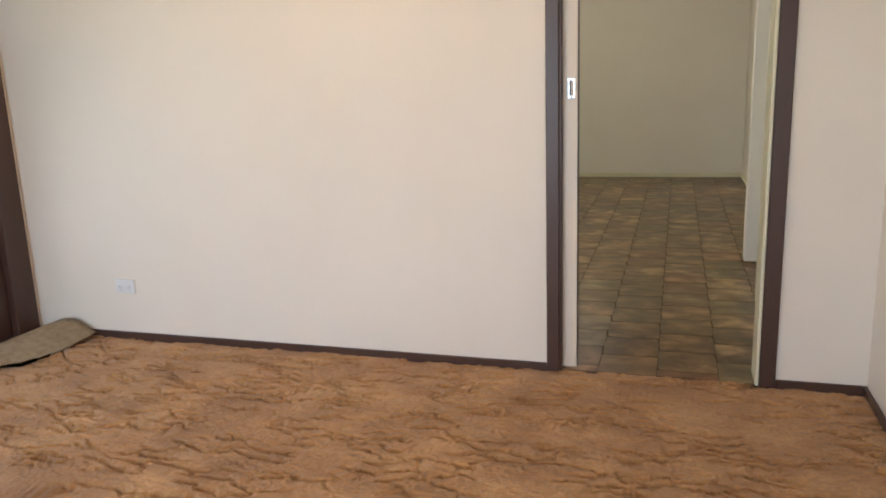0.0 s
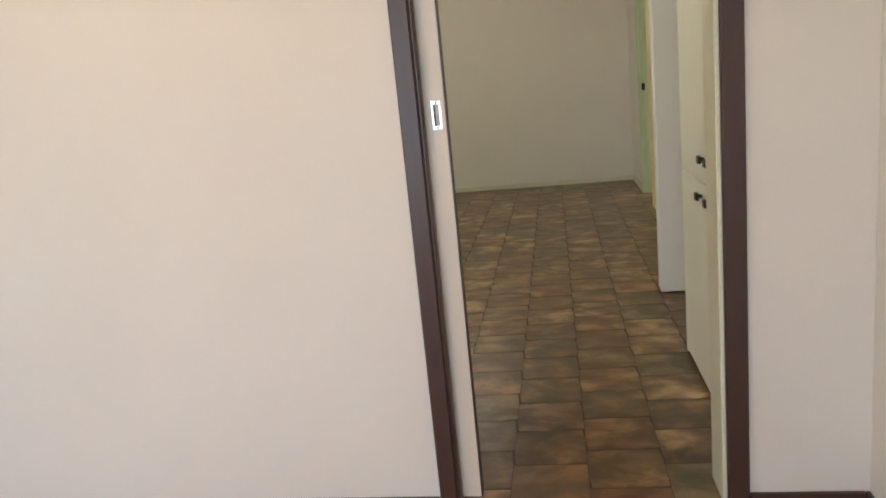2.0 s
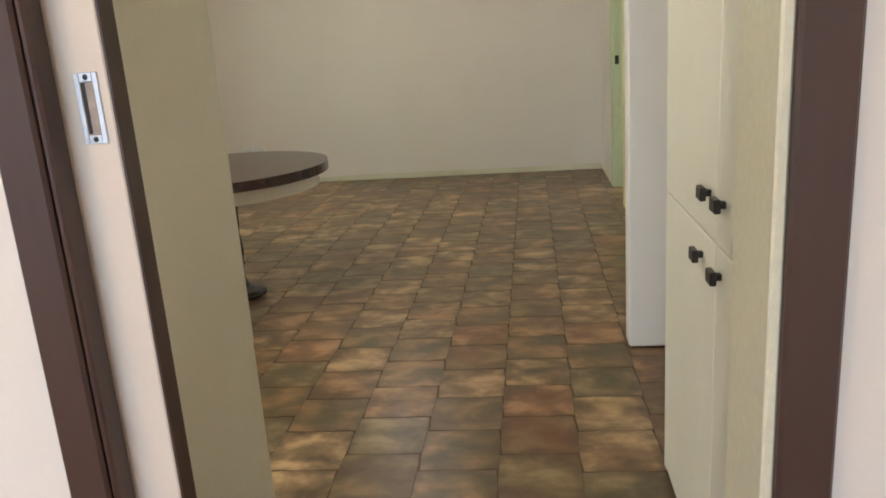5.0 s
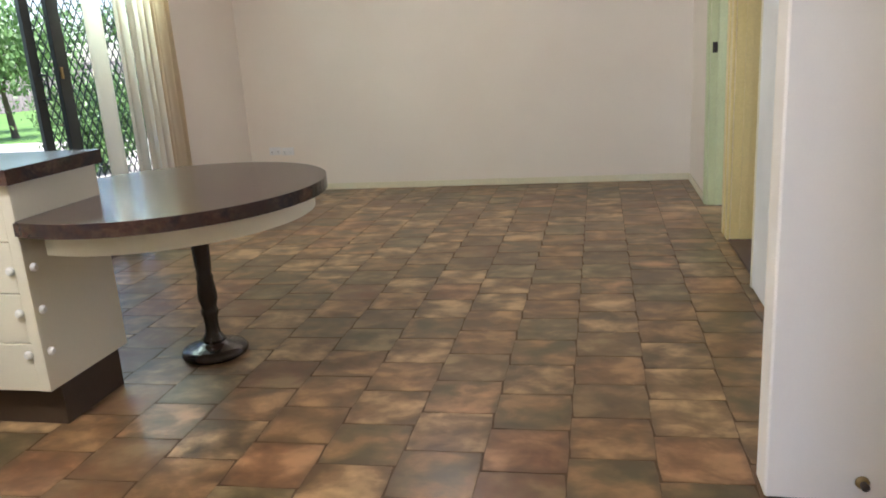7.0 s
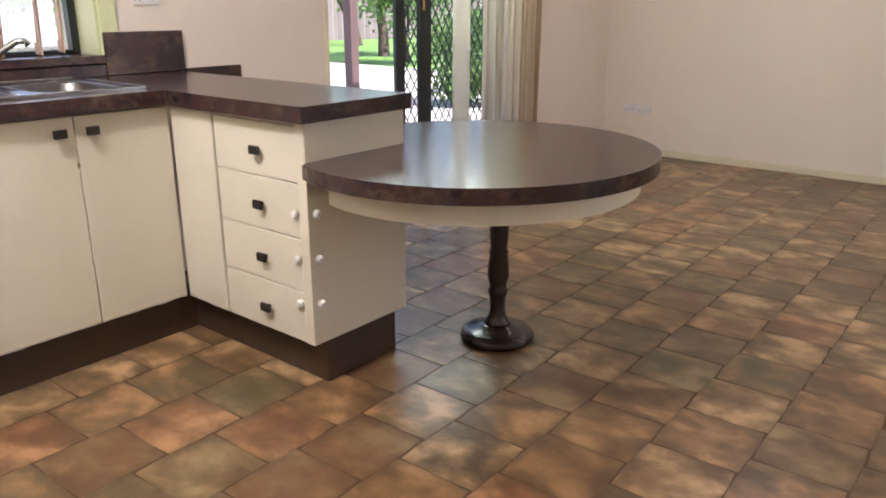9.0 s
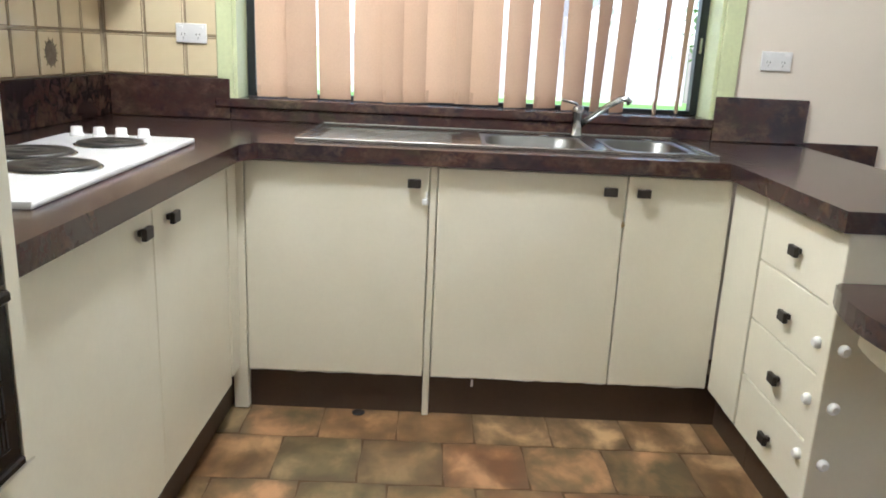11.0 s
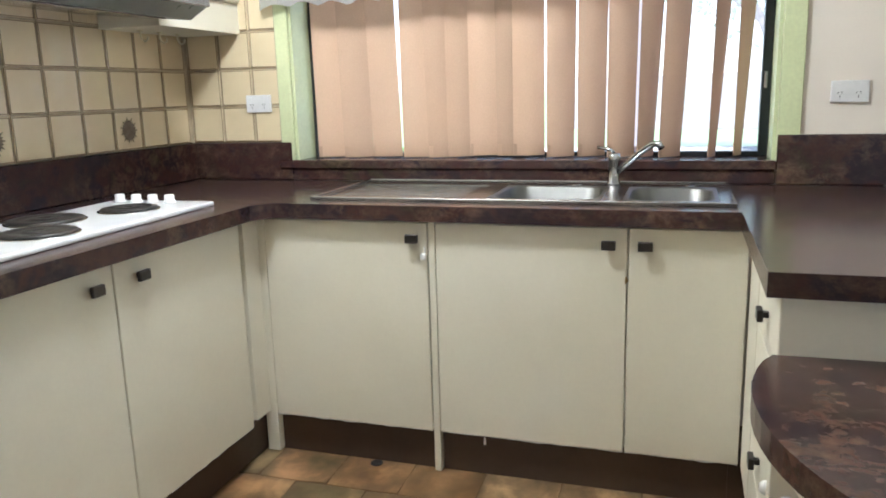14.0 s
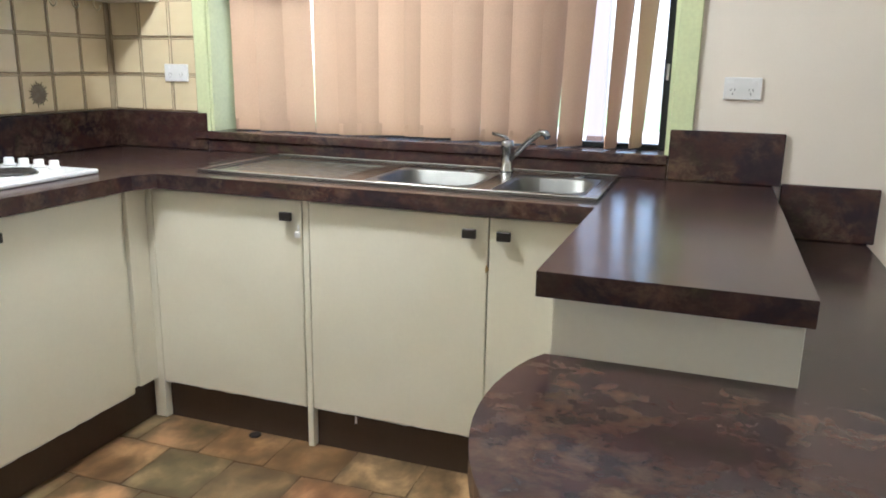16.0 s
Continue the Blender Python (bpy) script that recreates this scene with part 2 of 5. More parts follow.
    ln(glaze, b.inputs["Base Color"])
    rr = n.new("ShaderNodeMapRange")
    rr.inputs["To Min"].default_value, rr.inputs["To Max"].default_value = 0.22, 0.44
    ln(dark.outputs["Fac"], rr.inputs["Value"])
    ln(rr.outputs["Result"], b.inputs["Roughness"])
    bp = n.new("ShaderNodeBump")
    bp.inputs["Strength"].default_value, bp.inputs["Distance"].default_value = 0.22, 0.006
    ln(cloud.outputs["Fac"], bp.inputs["Height"])
    ln(bp.outputs["Normal"], b.inputs["Normal"])
    return m


def carpet_material(name):
    """Rust-brown cut pile."""
    m, n, ln, b = node_material(name)
    g = n.new("ShaderNodeNewGeometry")
    wide = noise_node(n, ln, g.outputs["Position"], 3.2, 5, 0.6)
    c = ramp_node(n, ln, wide.outputs["Fac"], [(0.3, (0.31, 0.148, 0.054)), (0.5, (0.43, 0.220, 0.086)), (0.7, (0.56, 0.310, 0.130))])
    pile = noise_node(n, ln, g.outputs["Position"], 85.0, 6, 0.75)
    pr = n.new("ShaderNodeMapRange")
    pr.inputs["To Min"].default_value, pr.inputs["To Max"].default_value = 0.35, 1.65
    ln(pile.outputs["Fac"], pr.inputs["Value"])
    mul = n.new("ShaderNodeMix")
    mul.data_type, mul.blend_type = "RGBA", "MULTIPLY"
    mul.inputs["Factor"].default_value = 1.0
    ln(c.outputs["Color"], mul.inputs["A"])
    ln(pr.outputs["Result"], mul.inputs["B"])
    ln(mul.outputs["Result"], b.inputs["Base Color"])
    b.inputs["Roughness"].default_value = 0.95
    b.inputs["Sheen Weight"].default_value = 0.25
    bp = n.new("ShaderNodeBump")
    bp.inputs["Strength"].default_value, bp.inputs["Distance"].default_value = 0.7, 0.01
    ln(pile.outputs["Fac"], bp.inputs["Height"])
    ln(bp.outputs["Normal"], b.inputs["Normal"])
    return m


def fabric_material(name, colour, through_share):
    """Woven fabric that lets daylight through."""
    m, n, ln, b = node_material(name)
    g = n.new("ShaderNodeNewGeometry")
    oi = n.new("ShaderNodeObjectInfo")
    weave = noise_node(n, ln, g.outputs["Position"], 220.0, 3)
    mr = n.new("ShaderNodeMapRange")
    mr.inputs["To Min"].default_value, mr.inputs["To Max"].default_value = 0.86, 1.1
    ln(weave.outputs["Fac"], mr.inputs["Value"])
    hv = n.new("ShaderNodeHueSaturation")
    hv.inputs["Color"].default_value = (*colour, 1)
    rr = n.new("ShaderNodeMapRange")
    rr.inputs["To Min"].default_value, rr.inputs["To Max"].default_value = 0.87, 1.06
    ln(oi.outputs["Random"], rr.inputs["Value"])
    pm = n.new("ShaderNodeMath")
    pm.operation = "MULTIPLY"
    ln(mr.outputs["Result"], pm.inputs[0])
    ln(rr.outputs["Result"], pm.inputs[1])
    ln(pm.outputs["Value"], hv.inputs["Value"])
    ln(hv.outputs["Color"], b.inputs["Base Color"])
    b.inputs["Roughness"].default_value = 0.9
    tr = n.new("ShaderNodeBsdfTranslucent")
    ln(hv.outputs["Color"], tr.inputs["Color"])
    mx = n.new("ShaderNodeMixShader")
    mx.inputs["Fac"].default_value = through_share
    ln(b.outputs["BSDF"], mx.inputs[1])
    ln(tr.outputs["BSDF"], mx.inputs[2])
    ln(mx.outputs["Shader"], n["Material Output"].inputs["Surface"])
    return m


def glass_material(name):
    m, n, ln, b = node_material(name)
    b.inputs["Base Color"].default_value = (0.95, 0.98, 0.97, 1)
    b.inputs["Roughness"].default_value = 0.02
    b.inputs["Transmission Weight"].default_value = 1.0
    b.inputs["IOR"].default_value = 1.02
    return m


LAMINATE = laminate("brown_mottled_laminate")
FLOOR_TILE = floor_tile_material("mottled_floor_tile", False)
FLOOR_TILE_FAR = floor_tile_material("mottled_floor_tile_joined", True)
FLOOR_GROUT = surface("dark_floor_grout", (0.120, 0.076, 0.044), 0.9, scale=20, bump=0.2)
CARPET = carpet_material("rust_cut_pile_carpet")
BACKING = surface("jute_carpet_backing", (0.62, 0.49, 0.33), 0.95, (0.50, 0.37, 0.23), 30, bump=0.5, bump_scale=200)
BLIND = fabric_material("peach_blind_fabric", (0.59, 0.405, 0.28), 0.165)
DRAPE = fabric_material("cream_slat_fabric", (0.84, 0.78, 0.67), 0.48)
DRAPE_TAN = fabric_material("tan_drape_fabric", (0.76, 0.63, 0.46), 0.40)
LACE = fabric_material("white_lace", (0.80, 0.81, 0.80), 0.4)
GLASS = glass_material("window_glass")
ALU_DARK = surface("dark_bronze_aluminium", (0.030, 0.036, 0.038), 0.35, scale=5, metal=0.4)
MESH_BLACK = surface("black_security_mesh", (0.02, 0.03, 0.03), 0.5, scale=10)
POST_WOOD = surface("stained_timber_post", (0.17, 0.11, 0.10), 0.7, (0.12, 0.08, 0.07), 6, bump=0.3, bump_scale=40, stretch=(1, 1, 0.1))
GRASS = surface("lawn_grass", (0.085, 0.20, 0.035), 0.9, (0.12, 0.25, 0.05), 1.2, bump=0.8, bump_scale=30, fine=0.4)
PAVING = surface("pale_concrete_paving", (0.50, 0.47, 0.42), 0.85, (0.42, 0.39, 0.34), 1.5, bump=0.3, bump_scale=40)
LEAF = surface("tree_leaves", (0.085, 0.17, 0.045), 0.5, (0.13, 0.25, 0.065), 2.0, fine=0.3)
BARK = surface("tree_bark", (0.10, 0.075, 0.055), 0.9, scale=5, bump=0.8, bump_scale=20, stretch=(1, 1, 0.2))
FENCE = surface("weathered_paling_timber", (0.27, 0.23, 0.225), 0.85, (0.20, 0.17, 0.165), 5, bump=0.4, bump_scale=30, stretch=(1, 1, 0.1), rand=0.2)
DIM_ROOM = surface("hall_wall_paint", (0.70, 0.64, 0.56), 0.7, scale=2)
BRASS = surface("dull_brass", (0.42, 0.30, 0.14), 0.35, scale=12, metal=1.0)
DARK_WOOD = surface("dark_stained_turned_wood", (0.020, 0.014, 0.012), 0.25, (0.032, 0.020, 0.016), 9, stretch=(1, 1, 0.2), bump=0.05)
WHITE_DOOR = surface("white_gloss_door", (0.80, 0.80, 0.79), 0.42, scale=2, bump=0.04, bump_scale=60, fine=0.02)
CLEAR_PLASTIC = surface("cloudy_plastic_lock", (0.86, 0.86, 0.84), 0.2, scale=20)


# ---- mesh helpers ----
def box_into(bm, x0, x1, y0, y1, z0, z1, bevel=0.0, seg=1):
    v = [bm.verts.new((x, y, z)) for x in (x0, x1) for y in (y0, y1) for z in (z0, z1)]
    faces = [bm.faces.new([v[i] for i in q]) for q in ((0, 1, 3, 2), (4, 6, 7, 5), (0, 4, 5, 1), (2, 3, 7, 6), (0, 2, 6, 4), (1, 5, 7, 3))]
    if bevel:
        edges = list({e for f in faces for e in f.edges})
        bmesh.ops.bevel(bm, geom=edges, offset=bevel, segments=seg, affect="EDGES", profile=0.6)
    return bm


def box(x0, x1, y0, y1, z0, z1, bevel=0.0, seg=1):
    return box_into(bmesh.new(), x0, x1, y0, y1, z0, z1, bevel, seg)


def boxes(*rows, bevel=0.0):
    bm = bmesh.new()
    for r in rows:
        box_into(bm, *r, bevel=bevel)
    return bm


def turned(profile, steps=28, closed=True):
    """A body of revolution round z from (radius, height) pairs."""
    bm = bmesh.new()
    rings = [[bm.verts.new((r * math.cos(2 * math.pi * i / steps), r * math.sin(2 * math.pi * i / steps), z)) for i in range(steps)] for r, z in profile]
    for a, b in zip(rings, rings[1:]):
        for i in range(steps):
            f = bm.faces.new((a[i], a[(i + 1) % steps], b[(i + 1) % steps], b[i]))
            f.smooth = True
    if closed:
        bm.faces.new(rings[0][::-1])
        bm.faces.new(rings[-1])
    return bm


def prism(outline, z0, z1, bevel=0.0):
    """An upright prism over a plan outline (anticlockwise)."""
    bm = bmesh.new()
    low = [bm.verts.new((x, y, z0)) for x, y in outline]
    top = [bm.verts.new((x, y, z1)) for x, y in outline]
    n = len(outline)
    bm.faces.new(low[::-1])
    ft = bm.faces.new(top)
    for i in range(n):
        bm.faces.new((low[i], low[(i + 1) % n], top[(i + 1) % n], top[i]))
    if bevel:
        bmesh.ops.bevel(bm, geom=list(ft.edges), offset=bevel, segments=2, affect="EDGES")
    return bm


def tube(points, radius, steps=10):
    """A round bar along points."""
    bm = bmesh.new()
    pts = [Vector(p) for p in points]
    rings = []
    for i, p in enumerate(pts):
        d = (pts[min(i + 1, len(pts) - 1)] - pts[max(i - 1, 0)]).normalized()
        q = d.to_track_quat("Z", "Y")
        rings.append([bm.verts.new(p + q @ Vector((radius * math.cos(2 * math.pi * k / steps), radius * math.sin(2 * math.pi * k / steps), 0))) for k in range(steps)])
    for a, b in zip(rings, rings[1:]):
        for k in range(steps):
            bm.faces.new((a[k], a[(k + 1) % steps], b[(k + 1) % steps], b[k])).smooth = True
    bm.faces.new(rings[0][::-1])
    bm.faces.new(rings[-1])
    return bm


def moved(bm, m):
    bmesh.ops.transform(bm, matrix=m, verts=bm.verts)
    return bm


def mesh_object(name, bm, material):
    data = bpy.data.meshes.new(name)
    bmesh.ops.recalc_face_normals(bm, faces=bm.faces)
    bm.to_mesh(data)
    bm.free()
    data.materials.append(material)
    return new(name, data)


def part(name, bm, material, parent, label=""):
    ob = mesh_object(name, bm, material)
    ob.parent = parent
    if label:
        ob["label"] = label
    return ob


def shared_part(name, data, parent, m):
    ob = new(name, data)
    ob.parent = parent
    ob.matrix_basis = m
    return ob


def thing(name, label, category, group="", at=(0, 0, 0)):
    ob = new(name)
    ob.empty_display_size = 0.1
    ob.location = at
    return tagged(ob, label, category, group)


def solid(name, bm, material, label, category, group=""):
    return tagged(mesh_object(name, bm, material), label, category, group)


def structure(name, bm, material, label="", category=""):
    return tagged(mesh_object(name, bm, material), label, category, kind="structure")


# ---- plan ----
CEIL = 2.62
WX = -2.83            # kitchen and dining west wall face
LWX = -3.03           # living room west wall face
RX = 1.10             # dining east wall face
DN, DK = 3.969, 4.115  # doorway wall: living face, kitchen face
OL, OR = -0.150, 0.665  # doorway opening
DH = 2.05
FARY = 10.88

# ---- structure: living room ----
structure("wall_doorway", boxes((LWX - 0.2, -0.9, DN, DK, 0, CEIL), (-0.9, OL, DN, DN + 0.024, 0, CEIL), (-0.9, OL, DN + 0.07, DK, 0, CEIL), (-0.9, OL, DN + 0.024, DN + 0.07, DH, CEIL), (OR, 3.0, DN, DK, 0, CEIL), (OL, OR, DN, DK, DH, CEIL)), WALL, "cream painted plaster wall with a sliding door opening", "wall")
structure("wall_living_east", box(1.064, 1.2, -1.75, DN - 0.002, 0, CEIL), WALL, "cream painted plaster wall", "wall")
structure("wall_living_south", boxes((LWX - 0.2, -2.35, -1.75, -1.6, 0, CEIL), (0.35, 1.064, -1.75, -1.6, 0, CEIL), (-2.35, 0.35, -1.75, -1.6, 0, 0.55), (-2.35, 0.35, -1.75, -1.6, 2.15, CEIL)), WALL, "cream wall with a wide window opening", "wall")
structure("wall_living_west", boxes((LWX - 0.16, LWX, -1.6, 1.3, 0, CEIL), (LWX - 0.16, LWX, 1.3, 3.955, 2.12, CEIL), (LWX - 0.16, LWX, 3.945, DN, 0, 2.12)), WALL, "cream wall beside the glazed door", "wall")
structure("ceiling_living", box(LWX - 0.2, 1.2, -1.75, DN, CEIL, CEIL + 0.1), CEILING, "white plaster ceiling", "ceiling")
structure("subfloor_living", box(LWX - 0.2, 1.2, -1.75, 3.985, -0.14, -0.045), FLOOR_GROUT, "floor slab under the carpet", "floor")


def carpet():
    """Cut pile with sculptured furrows; finely meshed towards the doorway."""
    x0, x1 = LWX + 0.002, 1.062
    ys = [-1.598 + (2.6 + 1.598) * j / 50 for j in range(50)] + [2.6 + 1.385 * j / 340 for j in range(341)]
    nx = 900
    verts, faces = [], []

    def furrow(x, y):
        w = noise.noise_vector(Vector((x * 7, y * 7, 0.3))) * 0.05 + noise.noise_vector(Vector((x * 26, y * 26, 0.3))) * 0.016
        d, _ = noise.voronoi(Vector(((x + w.x) * 4.2, (y + w.y) * 13.5, 0.0)))
        return d[1] - d[0]

    for y in ys:
        for i in range(nx + 1):
            x = x0 + (x1 - x0) * i / nx
            z = 0.0
            if y > 2.3:
                gap = furrow(x, y)
                gx, gy = (furrow(x + 0.003, y) - gap) / 0.003, (furrow(x, y + 0.003) - gap) / 0.003
                slope, across = math.hypot(gx, gy) + 2.0, abs(gy) / (abs(gx) + abs(gy) + 0.01)
                keep = noise.noise(Vector((x * 4.7 + 9, y * 8.1, 1.7)))
                groove = max(0.0, 1.0 - gap / slope / (0.006 + 0.010 * across)) * min(1.0, max(0.0, 0.75 + 3.5 * keep)) * min(1.0, max(0.3, 2.2 * across - 0.7))
                z = -0.028 * groove + 0.007 * noise.noise(Vector((x * 8, y * 12, 4))) + 0.005 * noise.noise(Vector((x * 24, y * 55, 2))) + 0.0035 * noise.noise(Vector((x * 75, y * 75, 5)))
            verts.append((x, y, z))
    for j in range(len(ys) - 1):
        for i in range(nx):
            a = j * (nx + 1) + i
            faces.append((a, a + 1, a + nx + 2, a + nx + 1))
    data = bpy.data.meshes.new("carpet")
    data.from_pydata(verts, [], faces)
    data.polygons.foreach_set("use_smooth", [True] * len(faces))
    data.materials.append(CARPET)
    tagged(new("floor_carpet", data), "rust-brown sculptured cut-pile carpet with cracked furrows", "carpet", kind="structure")


carpet()
structure("baseboard_north_left", box(LWX + 0.02, OL - 0.064, DN - 0.014, DN - 0.001, -0.01, 0.034, 0.003), TRIM_BROWN, "thin dark brown skirting", "baseboard")
structure("baseboard_north_right", box(0.727, 1.05, DN - 0.014, DN - 0.001, -0.01, 0.034, 0.003), TRIM_BROWN, "thin dark brown skirting", "baseboard")
structure("baseboard_east", box(1.050, 1.063, -1.59, DN - 0.002, -0.01, 0.034, 0.003), TRIM_BROWN, "thin dark brown skirting", "baseboard")

# doorway lining and architraves
door_1 = tagged(new("door_1"), "cavity sliding door in a brown-trimmed opening, mostly slid away", "door", kind="structure")
part("architrave", boxes((OL - 0.062, OL - 0.006, DN - 0.018, DN + 0.0005, 0, DH + 0.06), bevel=0.004), TRIM_BROWN, door_1, "dark brown painted architrave")
part("architrave", boxes((OR - 0.002, OR + 0.060, DN - 0.018, DN + 0.0005, 0, DH + 0.06), bevel=0.004), TRIM_BROWN, door_1, "dark brown painted architrave")
part("architrave", boxes((OL - 0.004, OR - 0.004, DN - 0.017, DN + 0.0005, DH, DH + 0.06), bevel=0.004), TRIM_BROWN, door_1, "dark brown painted architrave")
part("jamb", boxes((OL - 0.006, OL + 0.004, DN - 0.012, 3.994, 0, DH), bevel=0.003), TRIM_BROWN, door_1, "dark brown split jamb")
part("jamb", box(OR - 0.016, OR - 0.0015, DN - 0.006, DK + 0.006, 0, DH - 0.002, 0.003), TRIM_CREAM, door_1, "cream painted jamb")
part("head", box(OL + 0.005, OR - 0.017, DN - 0.004, DK + 0.004, DH - 0.02, DH - 0.001), TRIM_CREAM, door_1)
leaf = part("leaf", box(OL - 0.6, OL + 0.064, 3.998, 4.034, 0.012, DH - 0.03, 0.002), DOOR_PAINT, door_1, "cream painted flush sliding leaf")
part("leaf_edge", box(OL + 0.0642, OL + 0.0672, 3.999, 4.033, 0.012, DH - 0.03), TRIM_BROWN, leaf, "bare dark leading edge")
px0, px1, pz0, pz1, py = OL + 0.024, OL + 0.053, 1.186, 1.269, 3.9982
pull = part("pull", boxes((px0, px0 + 0.0065, py - 0.003, py, pz0, pz1), (px1 - 0.0065, px1, py - 0.003, py, pz0, pz1), (px0 + 0.0065, px1 - 0.0065, py - 0.003, py, pz0, pz0 + 0.011), (px0 + 0.0065, px1 - 0.0065, py - 0.003, py, pz1 - 0.011, pz1), bevel=0.0008), PULL_CHROME, leaf, "chrome recessed finger pull")
part("recess", box(px0 + 0.0065, px1 - 0.0065, py - 0.0012, py - 0.0002, pz0 + 0.011, pz1 - 0.011), PULL_CUP, leaf, "dull metal finger cup")
# The cup is flat; shade on its inner side is a dark strip.
part("recess_shade", box(px0 + 0.0066, px0 + 0.0115, py - 0.0016, py - 0.0010, pz0 + 0.012, pz1 - 0.012), HANDLE, leaf, "dark strip for shade along the finger cup's side")
for sz in (pz0 + 0.0055, pz1 - 0.0055):
    part("screw", moved(turned([(0.0034, 0), (0.0024, 0.0012)], 10), pose((px0 + px1) / 2, py - 0.003, sz, 90)), HANDLE, leaf)

# living room outlet
def power_point(at, rot, label, group="power points"):
    """A double power point: plate, two switches, six slots. Built facing -y."""
    p = thing("power_point", label, "power outlet", group)
    p.matrix_basis = Matrix.Translation(at) @ pose(0, 0, 0, 0, 0, rot)
    part("plate", box(-0.058, 0.058, -0.010, 0, -0.036, 0.036, 0.003, 2), WHITE_PLASTIC, p)
    for sx in (-0.046, 0.030):
        part("switch", box(sx, sx + 0.016, -0.013, -0.0095, 0.016, 0.027, 0.001), WHITE_PLASTIC, p)
    for cx in (-0.030, 0.026):
        for dx, tilt in ((-0.006, 25), (0.006, -25)):
            part("slot", moved(box(-0.001, 0.001, -0.0106, -0.0096, -0.004, 0.004), pose(cx + dx, 0, -0.004, 0, tilt, 0)), DARK, p)
        part("slot", box(cx - 0.001, cx + 0.001, -0.0106, -0.0096, -0.021, -0.013), DARK, p)
    return p


power_point((-2.43, DN, 0.285), 0, "white double power point low on the cream wall")

# glazed door in the living room's west wall
west = tagged(new("window_west"), "dark brown timber glazed door beside the living room corner", "glazed door", kind="structure")
part("frame", boxes((LWX - 0.12, LWX + 0.02, 3.80, 3.943, 0, 2.12), (LWX - 0.12, LWX + 0.02, 1.302, 1.40, 0, 2.12), (LWX - 0.12, LWX + 0.02, 1.40, 3.80, 2.04, 2.118), bevel=0.004), TRIM_BROWN, west)
part("stile", box(LWX - 0.09, LWX - 0.02, 3.69, 3.799, 0.03, 2.035, 0.004), TRIM_BROWN, west)
part("stile", box(LWX - 0.09, LWX - 0.02, 1.402, 1.50, 0.03, 2.035, 0.004), TRIM_BROWN, west)
part("stile", box(LWX - 0.09, LWX - 0.02, 2.5, 2.6, 0.12, 1.95, 0.004), TRIM_BROWN, west)
part("rail", box(LWX - 0.09, LWX - 0.02, 1.501, 3.689, 0.03, 0.115, 0.004), TRIM_BROWN, west)
part("rail", box(LWX - 0.09, LWX - 0.02, 1.501, 3.689, 1.955, 2.035, 0.004), TRIM_BROWN, west)
for y0, y1 in ((1.501, 2.499), (2.601, 3.689)):
    part("pane", box(LWX - 0.06, LWX - 0.054, y0, y1, 0.116, 1.954), GLASS, west).visible_shadow = False
part("sill", box(LWX - 0.16, LWX + 0.012, 1.302, 3.943, -0.02, 0.028, 0.004), TRIM_BROWN, west)

south = tagged(new("window_south"), "wide living room window with dark brown frame", "window", kind="structure")
part("window_frame", boxes((-2.349, -2.29, -1.72, -1.65, 0.552, 2.148), (0.29, 0.349, -1.72, -1.65, 0.552, 2.148), (-2.29, 0.29, -1.72, -1.65, 0.552, 0.61), (-2.29, 0.29, -1.72, -1.65, 2.09, 2.148), (-1.03, -0.97, -1.72, -1.65, 0.61, 2.09), bevel=0.003), TRIM_BROWN, south)
for x0, x1 in ((-2.29, -1.03), (-0.97, 0.29)):
    part("pane", box(x0, x1, -1.69, -1.684, 0.61, 2.09), GLASS, south).visible_shadow = False


def carpet_flap():
    """A strip of loose carpet curled back from the corner, showing its backing."""
    bm = bmesh.new()
    rows = []
    n, mcount = 14, 8
    for i in range(n + 1):
        u = i / n
        row = []
        for j in range(mcount + 1):
            v = j / mcount
            x = -2.98 + 0.36 * u - 0.05 * v
            y = 3.935 - 0.62 * v + 0.16 * u * v
            lift = 0.012 + 0.07 * math.sin(math.pi * min(1, u * 1.05)) * (1 - v) ** 0.8 + 0.02 * math.sin(3 * v + 2 * u)
            row.append(bm.verts.new((x, y, max(0.006, lift))))
        rows.append(row)
    for a, b in zip(rows, rows[1:]):
        for j in range(mcount):
            bm.faces.new((a[j], b[j], b[j + 1], a[j + 1])).smooth = True
    bmesh.ops.solidify(bm, geom=bm.faces[:], thickness=0.008)
    return solid("loose_carpet_strip", bm, BACKING, "curled jute-backed carpet offcut lying by the brown skirting", "carpet offcut")


carpet_flap()

# ---- structure: kitchen and dining ----
WIN_Y0, WIN_Y1, WIN_Z0, WIN_Z1 = 4.62, 6.48, 1.0, 2.1
SL_Y0, SL_Y1 = 7.69, 9.75
structure("wall_west", boxes((WX - 0.22, WX, 3.985, WIN_Y0, 0, CEIL), (WX - 0.22, WX, WIN_Y0, WIN_Y1, 0, WIN_Z0), (WX - 0.22, WX, WIN_Y0, WIN_Y1, WIN_Z1, CEIL), (WX - 0.22, WX, WIN_Y1, SL_Y0, 0, CEIL),
                             (WX - 0.22, WX, SL_Y0, SL_Y1, 2.08, CEIL), (WX - 0.22, WX, SL_Y1, FARY, 0, CEIL)), WALL, "cream wall with kitchen window and sliding door", "wall")
structure("wall_far", box(WX - 0.22, 2.8, FARY, FARY + 0.15, 0, CEIL), WALL, "plain cream dining room wall", "wall")
D1, D2 = (9.06, 9.86), (8.02, 8.86)   # two doorways of the dining room's east wall
